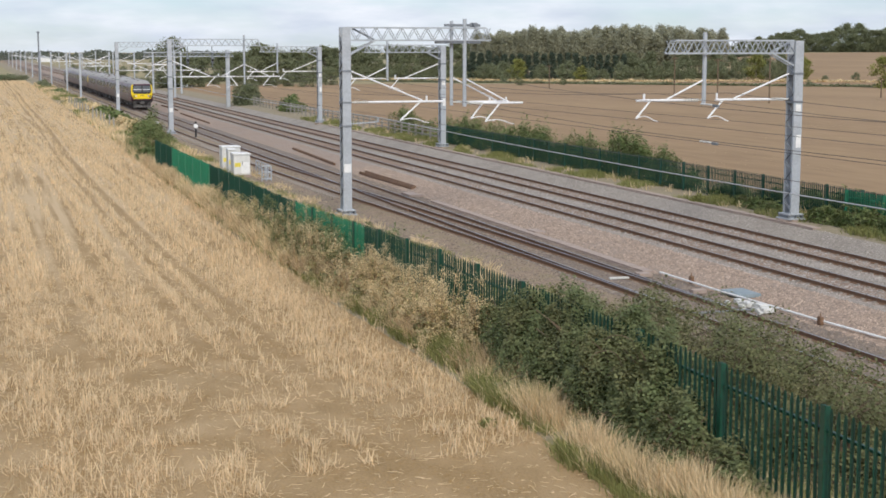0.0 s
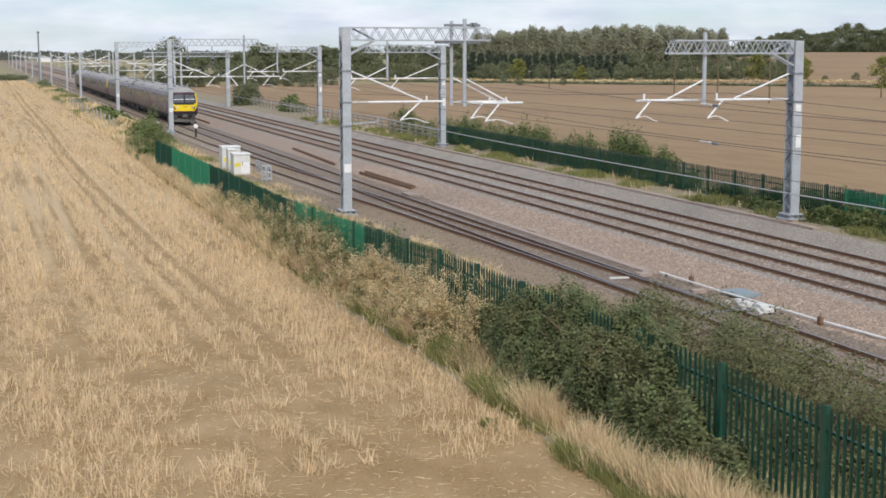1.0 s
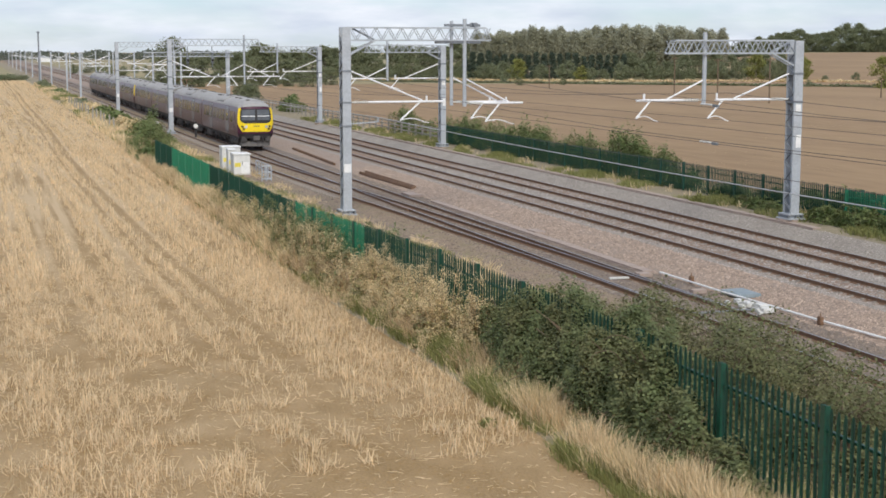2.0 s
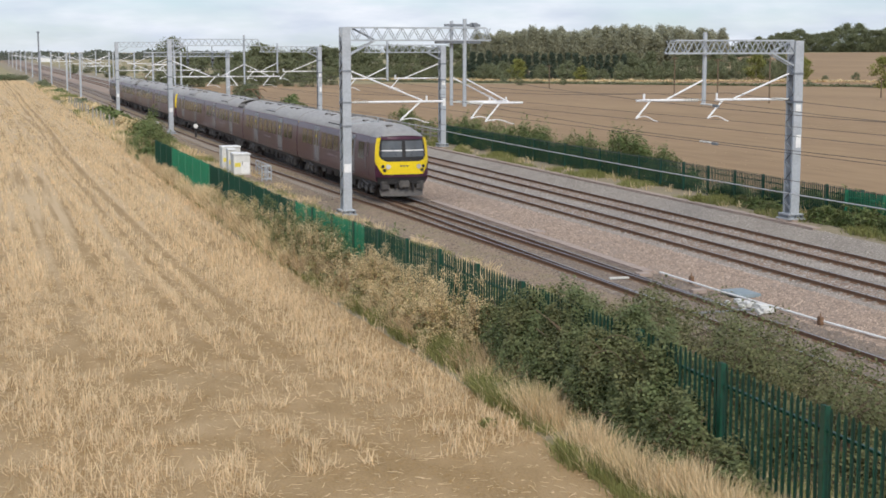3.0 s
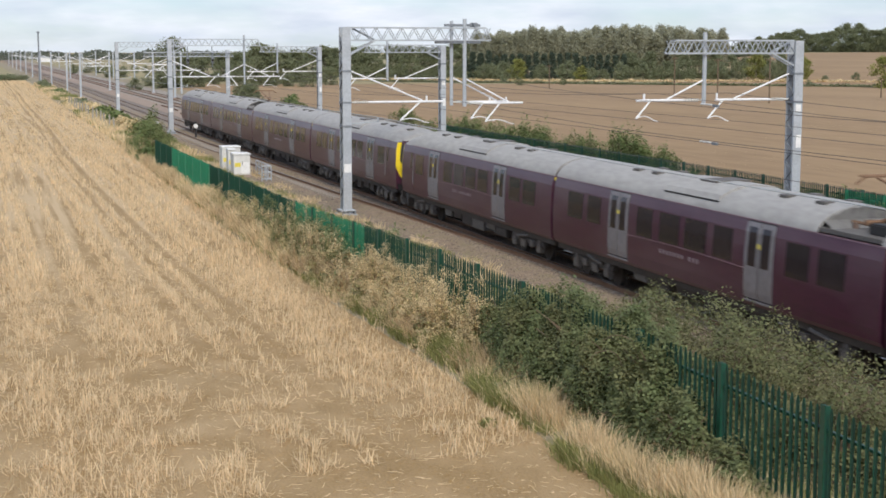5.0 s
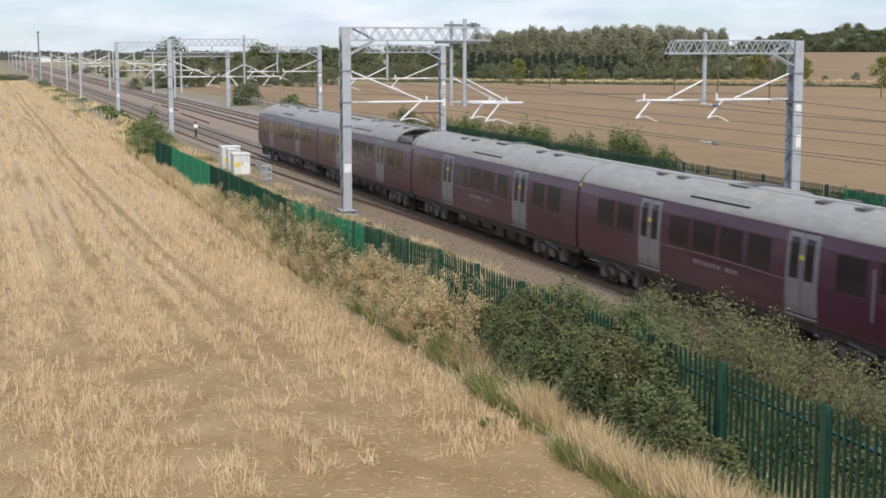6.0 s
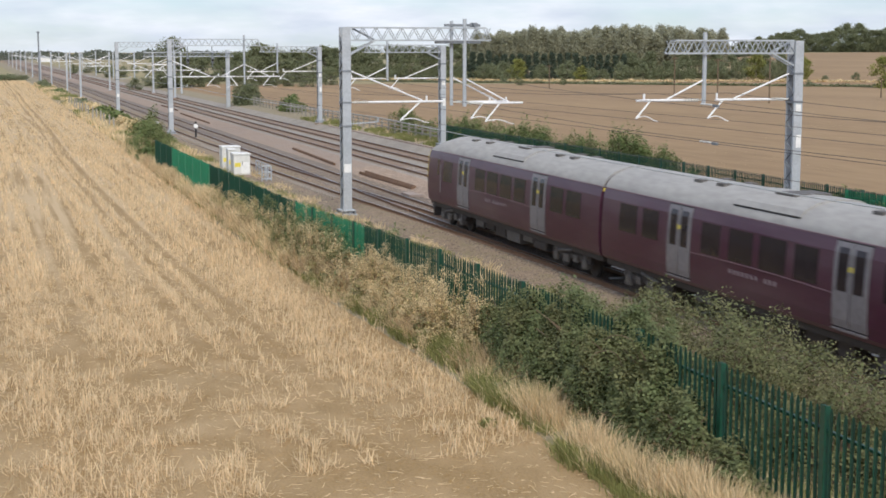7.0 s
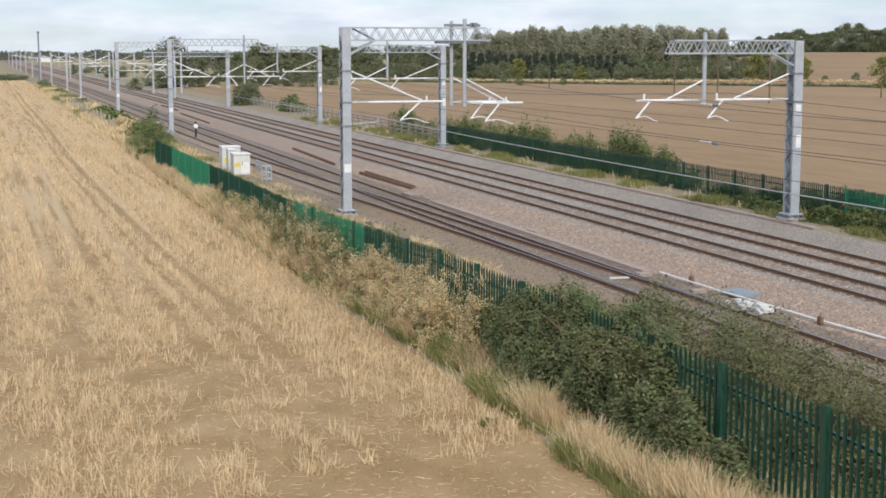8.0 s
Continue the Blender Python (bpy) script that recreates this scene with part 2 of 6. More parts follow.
GLASS = glass_mat("tinted_window_glass", (0.026, 0.019, 0.023), 0.16)
GLASS.node_tree.nodes["Principled BSDF"].inputs["IOR"].default_value = 1.30
PURPLE.node_tree.nodes["Principled BSDF"].inputs["IOR"].default_value = 1.34
SCREEN = glass_mat("windscreen_glass", (0.10, 0.108, 0.115), 0.06)
LENS = glass_mat("clear_lamp_lens", (0.42, 0.40, 0.36), 0.1)
LAMP_ON = bpy.data.materials.new("lit_headlamp")
LAMP_ON.use_nodes = True
LAMP_ON.node_tree.nodes["Principled BSDF"].inputs["Emission Color"].default_value = (1, 0.95, 0.85, 1)
LAMP_ON.node_tree.nodes["Principled BSDF"].inputs["Emission Strength"].default_value = 0.08
LAMP_ON.node_tree.nodes["Principled BSDF"].inputs["Base Color"].default_value = (0.5, 0.49, 0.45, 1)


# ---- mesh building ----
class Build:
    """Collects vertices and faces for one mesh."""

    def __init__(self):
        self.v, self.f = [], []

    def add(self, verts, faces):
        o = len(self.v)
        self.v += [tuple(p) for p in verts]
        self.f += [tuple(i + o for i in f) for f in faces]
        return self

    def box(self, x0, x1, y0, y1, z0, z1, bevel=0.0):
        if bevel <= 0:
            vs = [(x, y, z) for x in (x0, x1) for y in (y0, y1) for z in (z0, z1)]
            return self.add(vs, [(0, 1, 3, 2), (4, 6, 7, 5), (0, 4, 5, 1), (2, 3, 7, 6), (0, 2, 6, 4), (1, 5, 7, 3)])
        bm = bmesh.new()
        bmesh.ops.create_cube(bm, size=1)
        for p in bm.verts:
            p.co = ((x0 + x1) / 2 + p.co.x * (x1 - x0), (y0 + y1) / 2 + p.co.y * (y1 - y0), (z0 + z1) / 2 + p.co.z * (z1 - z0))
        bmesh.ops.bevel(bm, geom=bm.edges[:], offset=bevel, segments=2, affect="EDGES")
        bm.verts.index_update()
        self.add([p.co[:] for p in bm.verts], [[p.index for p in f.verts] for f in bm.faces])
        bm.free()
        return self

    def rod(self, a, b, r, sides=6, r2=None, cap=True):
        a, b = Vector(a), Vector(b)
        q = (b - a).to_track_quat("Z", "Y")
        r2 = r if r2 is None else r2
        ring = [q @ Vector((math.cos(2 * math.pi * i / sides), math.sin(2 * math.pi * i / sides), 0)) for i in range(sides)]
        vs = [a + c * r for c in ring] + [b + c * r2 for c in ring]
        fs = [(i, (i + 1) % sides, sides + (i + 1) % sides, sides + i) for i in range(sides)]
        if cap:
            fs += [tuple(range(sides))[::-1], tuple(range(sides, 2 * sides))]
        return self.add(vs, fs)

    def path(self, pts, r, sides=6):
        for a, b in zip(pts, pts[1:]):
            self.rod(a, b, r, sides)
        return self

    def bar(self, a, b, w, d):
        """A flat bar from a to b, w wide and d deep."""
        a, b = Vector(a), Vector(b)
        q = (b - a).to_track_quat("Z", "Y")
        vs = [p + q @ Vector((sx * w / 2, sy * d / 2, 0)) for p in (a, b) for sx, sy in ((-1, -1), (1, -1), (1, 1), (-1, 1))]
        return self.add(vs, [(0, 3, 2, 1), (4, 5, 6, 7), (0, 1, 5, 4), (1, 2, 6, 5), (2, 3, 7, 6), (3, 0, 4, 7)])

    def sweep(self, profile, y0, y1, close=True):
        """A profile of (x, z) along y."""
        k = len(profile)
        vs = [(x, y0, z) for x, z in profile] + [(x, y1, z) for x, z in profile]
        fs = [(i, (i + 1) % k, k + (i + 1) % k, k + i) for i in range(k if close else k - 1)]
        if close:
            fs += [tuple(range(k))[::-1], tuple(range(k, 2 * k))]
        return self.add(vs, fs)

    def disc(self, c, n, r, depth=0.02, sides=14):
        c, n = Vector(c), Vector(n).normalized()
        return self.rod(c, c + n * depth, r, sides)

    def mesh(self, name, *mats, smooth=False):
        me = bpy.data.meshes.new(name)
        me.from_pydata(self.v, [], self.f)
        for m in mats:
            me.materials.append(m)
        if smooth:
            me.shade_smooth()
        me.update()
        return me


def part(name, b, material, parent, label="", smooth=False):
    """One mesh object under a thing or under a part."""
    me = b if isinstance(b, bpy.types.Mesh) else b.mesh(name, material, smooth=smooth)
    ob = new(name, me)
    ob.parent = parent
    if label:
        ob["label"] = label
    return ob


def thing(name, label, category, group="", m=None, kind=""):
    ob = new(name)
    if m is not None:
        ob.matrix_basis = m
    return tagged(ob, label, category, group, kind)


def cloud_mesh(name, verts, faces_per, k, material):
    """A mesh from an array of vertices, k corners to a face, the same pattern for each piece."""
    n = len(verts) // faces_per[0]
    pattern = np.array(faces_per[1], dtype=np.int32)
    idx = (np.arange(n, dtype=np.int32)[:, None, None] * faces_per[0] + pattern[None]).reshape(-1)
    me = bpy.data.meshes.new(name)
    me.vertices.add(len(verts))
    me.vertices.foreach_set("co", np.asarray(verts, dtype=np.float32).reshape(-1))
    me.loops.add(len(idx))
    me.loops.foreach_set("vertex_index", idx)
    nf = len(idx) // k
    me.polygons.add(nf)
    me.polygons.foreach_set("loop_start", np.arange(nf, dtype=np.int32) * k)
    me.polygons.foreach_set("loop_total", np.full(nf, k, dtype=np.int32))
    me.materials.append(material)
    me.update(calc_edges=True)
    return me


def leaves(rng, pos, size, droop=0.3):
    """Folded pointed leaves, two triangles each, at the points."""
    n = len(pos)
    d = rng.normal(size=(n, 3))
    d[:, 2] = d[:, 2] * 0.5 - droop
    d /= np.linalg.norm(d, axis=1)[:, None]
    s = np.cross(d, rng.normal(size=(n, 3)))
    s /= np.linalg.norm(s, axis=1)[:, None] + 1e-9
    u = np.cross(s, d)
    L = (size * rng.uniform(0.6, 1.3, n))[:, None]
    v = np.stack([pos, pos + d * L * 0.5 + s * L * 0.36 + u * L * 0.12, pos + d * L, pos + d * L * 0.5 - s * L * 0.36 + u * L * 0.12], 1)
    return v.reshape(-1, 3)


def facing_leaves(rng, pos, out, size, stray=0.55):
    """Folded leaves that face outwards and up, as they do on a crown."""
    n = len(pos)
    f = out * 0.7 + np.array([[0, 0, 0.7]]) + rng.normal(size=(n, 3)) * stray
    f /= np.linalg.norm(f, axis=1)[:, None] + 1e-9
    d = np.cross(f, rng.normal(size=(n, 3)))
    d /= np.linalg.norm(d, axis=1)[:, None] + 1e-9
    s = np.cross(f, d)
    L = (size * rng.uniform(0.6, 1.35, n))[:, None]
    v = np.stack([pos, pos + d * L * 0.5 + s * L * 0.36 - f * L * 0.1, pos + d * L, pos + d * L * 0.5 - s * L * 0.36 - f * L * 0.1], 1)
    return v.reshape(-1, 3)


LEAF_FACES = (4, [(0, 1, 2), (0, 2, 3)])


def blades(rng, pos, height, width, lean, b=None):
    """Tapered, bent blades, two quads each."""
    n = len(pos)
    a = rng.uniform(0, 2 * np.pi, n)
    side = np.stack([np.cos(a), np.sin(a), np.zeros(n)], 1)
    b = rng.uniform(0, 2 * np.pi, n) if b is None else b
    off = np.stack([np.cos(b), np.sin(b), np.zeros(n)], 1) * (np.abs(rng.normal(size=n)) * lean * height)[:, None]
    h = height[:, None] * np.array([[0, 0, 1.0]])
    w = (width * rng.uniform(0.7, 1.3, n))[:, None] * side / 2
    mid, tip = pos + h * 0.55 + off * 0.35, pos + h + off
    v = np.stack([pos - w, pos + w, mid + w * 0.85, mid - w * 0.85, tip + w * 0.35, tip - w * 0.35], 1)
    return v.reshape(-1, 3)


def straws(rng, pos, height, width, lean, flat=0.0):
    """Stiff straight cut stalks; a share of them lies nearly flat."""
    n = len(pos)
    a, b = rng.uniform(0, 2 * np.pi, n), rng.uniform(0, 2 * np.pi, n)
    side = np.stack([np.cos(a), np.sin(a), np.zeros(n)], 1)
    tilt = np.minimum(np.abs(rng.normal(size=n)) * lean, 1.3)
    tilt = np.where(rng.random(n) < flat, rng.uniform(1.1, 1.5, n), tilt)
    axis = np.stack([np.cos(b) * np.sin(tilt), np.sin(b) * np.sin(tilt), np.cos(tilt)], 1) * height[:, None]
    w = (width * rng.uniform(0.7, 1.3, n))[:, None] * side / 2
    mid, tip = pos + axis * 0.5 + w * 0.4, pos + axis
    v = np.stack([pos - w, pos + w, mid + w * 0.9, mid - w * 0.9, tip + w * 0.7, tip - w * 0.7], 1)
    return v.reshape(-1, 3)


BLADE_FACES = (6, [(0, 1, 2, 3), (3, 2, 4, 5)])


# ---- ground ----
TRACK_X, TRACK_C, TRACK_D = 20.47, 27.09, 30.39
FENCE_X = 10.0


def bank(y):
    """The height of the field edge above the rails."""
    return float(np.interp(y, (0, 25, 33, 43, 51, 69, 89, 150, 400, 600), (1.35, 1.3, 1.2, 0.9, 0.72, 0.6, 0.48, 0.4, 0.3, 0.0)))


def edge(y):
    """Where the stubble ends beside the verge."""
    return float(np.interp(y, (0, 19, 24, 35, 48, 79, 124, 330, 500), (8.4, 8.4, 8.55, 8.75, 9.0, 9.5, 10.3, 11.3, 11.6)))


def ground_z(x, y):
    g = bank(y)
    e = edge(y)
    prof_x = (-5000, e, FENCE_X + 0.5, 12.5, 15.5, 17.2, 17.8, 18.6, 22.6, 23.2, 25.2, 25.6, 32.0, 33.0, 35.0, 5000)
    prof_z = (g, g, g - 0.05, g * 0.5 + 0.05, -0.02, -0.06, -0.32, -0.165, -0.165, -0.11, -0.11, -0.165, -0.165, 0.2, 0.4, 0.4)
    z = float(np.interp(x, prof_x, prof_z))
    d = math.hypot(x, y)
    if x > 100 and d > 330:
        k = x / max(y, 1.0)
        up = min(1.0, max(0.0, (k - 0.48) / 0.1)) if y > 0 else 1.0
        z += up * 6.2 * min(1.0, (d - 330) / 480)
    if d > 900:
        z += min(2.0, (d - 900) / 600)
    if x < e - 0.3 or x > 36:
        z += 0.05 * noise.noise((x * 0.4, y * 0.4, 1.3)) * min(1, abs(x - 36) / 5)
    return z


def make_ground():
    xs = [-4600, -2500, -1200, -600, -300, -150, -80, -40, -20, -10, -5, -2] + [i * 0.75 for i in range(0, 10)]
    xs += [8.2, 8.6, 9.0, 9.5, 10.0, 10.5, 11.3, 12.5, 14, 15.5, 16.4, 17.2, 17.8, 18.6, 19.2, 21.8, 22.6, 23.2, 24.2, 25.2, 25.6, 26.05, 28.15, 29.4, 31.4, 32.0, 33.0, 34, 35, 36.5,
           40, 46, 54, 64, 80, 100, 125, 150, 180, 215, 255, 300, 350, 400, 460, 520, 600, 700, 850, 1100, 1600, 2500, 4600]
    ys = [-4600, -2000, -800, -300, -120, -50, -20, -8, 0, 6] + [10 + i for i in range(0, 50)] + [60 + i * 2.5 for i in range(0, 40)] + [160 + i * 10 for i in range(0, 24)]
    ys += [400, 420, 450, 490, 540, 600, 680, 780, 900, 1050, 1300, 1700, 2300, 3200, 4600]
    vs = [(x, y, ground_z(x, y)) for y in ys for x in xs]
    nx = len(xs)
    fs, mi = [], []
    for j in range(len(ys) - 1):
        for i in range(nx - 1):
            fs.append((j * nx + i, j * nx + i + 1, (j + 1) * nx + i + 1, (j + 1) * nx + i))
            x, y = (xs[i] + xs[i + 1]) / 2, (ys[j] + ys[j + 1]) / 2
            d = math.hypot(x, y)
            if x < edge(y):
                k = 0 if y < 395 else 2
            elif x < 15.5:
                k = 3
            elif x < 19.0:
                k = 4
            elif x < 22.4:
                k = 7
            elif x < 25.5:
                k = 5
            elif 26.05 < x < 28.15 or 29.4 < x < 31.4:
                k = 8
            elif x < 33.0:
                k = 6
            elif x < 36.0:
                k = 3
            elif d < 330 or (x / max(y, 1) > 0.5 and d < 840 and y > 0):
                k = 1
            else:
                k = 2
            mi.append(k)
    me = bpy.data.meshes.new("ground")
    me.from_pydata(vs, [], fs)
    for m in (SOIL, FAR_SOIL, MEADOW, VERGE, CESS, BALLAST_PINK, BALLAST_GREY, BALLAST_DARK, BALLAST_RUST):
        me.materials.append(m)
    me.polygons.foreach_set("material_index", mi)
    me.shade_smooth()
    return tagged(new("ground", me), "stubble fields, verge and ballasted railway formation", "ground", kind="structure")


make_ground()

# ---- tracks ----
RAIL = [(-0.07, -0.159), (0.07, -0.159), (0.07, -0.147), (0.012, -0.125), (0.012, -0.045), (0.035, -0.032), (0.035, -0.004), (0.027, 0.0),
        (-0.027, 0.0), (-0.035, -0.004), (-0.035, -0.032), (-0.012, -0.045), (-0.012, -0.125), (-0.07, -0.147)]


def rail_mesh(line, top):
    """A rail along the points (x, y)."""
    k = len(RAIL)
    vs = [(x + px, y, pz) for x, y in line for px, pz in RAIL]
    fs = [(j * k + i, j * k + (i + 1) % k, (j + 1) * k + (i + 1) % k, (j + 1) * k + i) for j in range(len(line) - 1) for i in range(k)]
    me = bpy.data.meshes.new("rail")
    me.from_pydata(vs, [], fs)
    me.materials.append(RUST)
    me.materials.append(top)
    for f in me.polygons:
        f.material_index = 1 if f.index % k in (6, 7, 8) else 0
    return me


def sleeper_mesh():
    b = Build()
    prof = [(-1.25, -0.30), (1.25, -0.30), (1.25, -0.17), (1.0, -0.155), (0.5, -0.165), (0, -0.19), (-0.5, -0.165), (-1.0, -0.155), (-1.25, -0.17)]
    b.sweep(prof, -0.13, 0.13)
    for s in (-0.7525, 0.7525):
        b.box(s - 0.14, s + 0.14, -0.06, 0.06, -0.16, -0.125)
    return b.mesh("sleeper", CONCRETE)


SLEEPER = sleeper_mesh()


def make_track(name, line, label, y0, near, top=RAIL_TOP):
    """Two rails and their sleepers; line gives the centre (x, y)."""
    t = thing(name, label, "railway track", "railway tracks")
    for s in (-0.7525, 0.7525):
        part("rail", rail_mesh([(x + s, y) for x, y in line], top), None, t)
    ys, xs = [p[1] for p in line], [p[0] for p in line]
    y, rest, n = y0, Build(), 0
    base = [v.co[:] for v in SLEEPER.vertices]
    faces = [tuple(p.vertices) for p in SLEEPER.polygons]
    while y < min(ys[-1], 330):
        x = float(np.interp(y, ys, xs))
        if n < near:
            o = part("sleeper", SLEEPER, None, t)
            o.location = (x, y, 0)
        else:
            rest.add([(a + x, c + y, d) for a, c, d in base], faces)
        y, n = y + 0.65, n + 1
    r = part("far_sleepers", rest, CONCRETE, t)
    r["kind"] = "stuff"
    return t


FAR = 1500
make_track("railway_track", [(TRACK_X, -150), (TRACK_X, FAR)], "main running line on concrete sleepers in brown ballast", 22, 150)
make_track("railway_track", [(TRACK_C, -150), (TRACK_C, FAR)], "rusty-sided running line on concrete sleepers in grey ballast", 30, 120)
make_track("railway_track", [(TRACK_D, -150), (TRACK_D, FAR)], "outermost running line on concrete sleepers in grey ballast", 34, 120)


def turnout():
    """The siding that joins the main line at the points."""
    def cx(y):
        return float(np.interp(y, (40, 52, 61, 69, 80, 101, 125, 150, 200), (20.40, 20.16, 19.87, 19.6, 19.1, 18.35, 17.45, 17.25, 17.2)))
    ys = [39 + i * 2 for i in range(0, 85)] + [260, 600, FAR]
    t = thing("turnout_track", "diverging turnout track merging into the main line", "railway track", "railway tracks")
    for s in (-0.7525, 0.7525):
        part("rail", rail_mesh([(cx(y) + s + (0.045 if s < 0 and y < 60 else 0), y) for y in ys], RAIL_TOP), None, t)
    rest, y = Build(), 78.0
    base = [v.co[:] for v in SLEEPER.vertices]
    faces = [tuple(p.vertices) for p in SLEEPER.polygons]
    while y < 320:
        rest.add([(a + cx(y), c + y + 0.2, d - 0.004) for a, c, d in base], faces)
        y += 0.65
    part("siding_sleepers", rest, CONCRETE, t)["kind"] = "stuff"
    cr = Build()
    cr.box(19.62, 19.9, 69.4, 72.7, -0.12, -0.006, 0.01)
    part("crossing_frog", cr, RUST, t, "cast steel crossing nose")


turnout()


# ---- train ----
SIDE = [(1.29, 0.96), (1.36, 1.07), (1.395, 1.35), (1.40, 1.7), (1.395, 2.1), (1.375, 2.5), (1.34, 2.9), (1.30, 3.08), (1.265, 3.21)]
TOP = [(1.265, 3.21), (1.20, 3.36), (1.08, 3.515), (0.88, 3.66), (0.6, 3.77), (0.3, 3.84), (0, 3.86)]


def side_x(z):
    return float(np.interp(z, [p[1] for p in SIDE], [p[0] for p in SIDE]))


def side_panel(b, s, y0, y1, z0, z1, out, thick):
    """A panel that follows the curve of the side, proud by out."""
    zs = sorted({z0, z1, *[p[1] for p in SIDE if z0 < p[1] < z1]})
    ring = [(s * (side_x(z) + out), z) for z in zs] + [(s * (side_x(z) + out - thick), z) for z in reversed(zs)]
    return b.sweep(ring, y0, y1)


def bogie(parent, y, powered):
    o = part("bogie", Build().box(-1.14, -0.96, y - 1.75, y + 1.75, 0.48, 0.70, 0.03).box(0.96, 1.14, y - 1.75, y + 1.75, 0.48, 0.70, 0.03)
             .box(-1.0, 1.0, y - 0.3, y + 0.3, 0.5, 0.8, 0.03), UNDER, parent, "dusty steel bogie frame")
    for ay in (y - 1.3, y + 1.3):
        for s in (-1, 1):
            w = Build().disc((s * 0.68, ay, 0.42), (s, 0, 0), 0.42, 0.12, 24).disc((s * 0.66, ay, 0.42), (s, 0, 0), 0.45, 0.03, 24)
            part("wheel", w, UNDER, o)
            a = Build().box(s * 1.1 - 0.12, s * 1.1 + 0.12, ay - 0.18, ay + 0.18, 0.28, 0.58, 0.03).rod((s * 1.08, ay, 0.58), (s * 1.08, ay, 0.9), 0.12, 10)
            part("axle_box", a, UNDER_GREY, o)
        part("axle", Build().rod((-0.7, ay, 0.42), (0.7, ay, 0.42), 0.08, 8), UNDER, o)
    for s in (-1, 1):
        part("air_spring", Build().rod((s * 0.95, y, 0.7), (s * 0.95, y, 0.95), 0.26, 14), BLACK, o)
        d = Build().rod((s * 1.2, y - 0.95, 0.66), (s * 1.2, y + 0.25, 0.80), 0.05, 8).box(s * 1.18 - 0.04, s * 1.18 + 0.04, y - 0.55, y - 0.1, 0.33, 0.6, 0.01).box(s * 1.16 - 0.05, s * 1.16 + 0.05, y + 0.35, y + 0.7, 0.42, 0.66, 0.01)
        part("damper", d, UNDER_GREY, o)


def roof_shell(b, y0, y1, lift=0.0, x_max=2.0):
    pts = [(x, z) for x, z in TOP if x <= x_max]
    ring = [(x, z + lift) for x, z in pts] + [(-x, z + lift) for x, z in reversed(pts[:-1])]
    low = [(-x, z - 0.06) for x, z in pts] + [(x, z - 0.06) for x, z in reversed(pts[:-1])]
    return b.sweep(ring + low, y0, y1)


def door(car, s, y):
    """A double doorway centred on y."""
    part("door_gap", side_panel(Build(), s, y - 0.76, y + 0.76, 1.13, 3.19, 0.003, 0.03), BLACK, car)
    for k in (-1, 1):
        ya, yb = sorted((y + k * 0.025, y + k * 0.735))
        leaf = part("door_leaf", side_panel(Build(), s, ya, yb, 1.17, 3.16, 0.018, 0.03), DOOR_GREY, car, "silver-grey plug door leaf")
        ga, gb = sorted((y + k * 0.14, y + k * 0.56))
        part("pane", side_panel(Build(), s, ga, gb, 2.02, 3.04, 0.026, 0.012), GLASS, leaf)
        ha, hb = sorted((y + k * 0.035, y + k * 0.08))
        part("door_button", side_panel(Build(), s, ha, hb, 2.50, 2.62, 0.03, 0.012), YELLOW_STICKER, leaf)
    st = Build().box(min(s * 1.30, s * 1.42), max(s * 1.30, s * 1.42), y - 0.72, y + 0.72, 1.08, 1.125)
    part("door_step", st, DOOR_GREY, car)


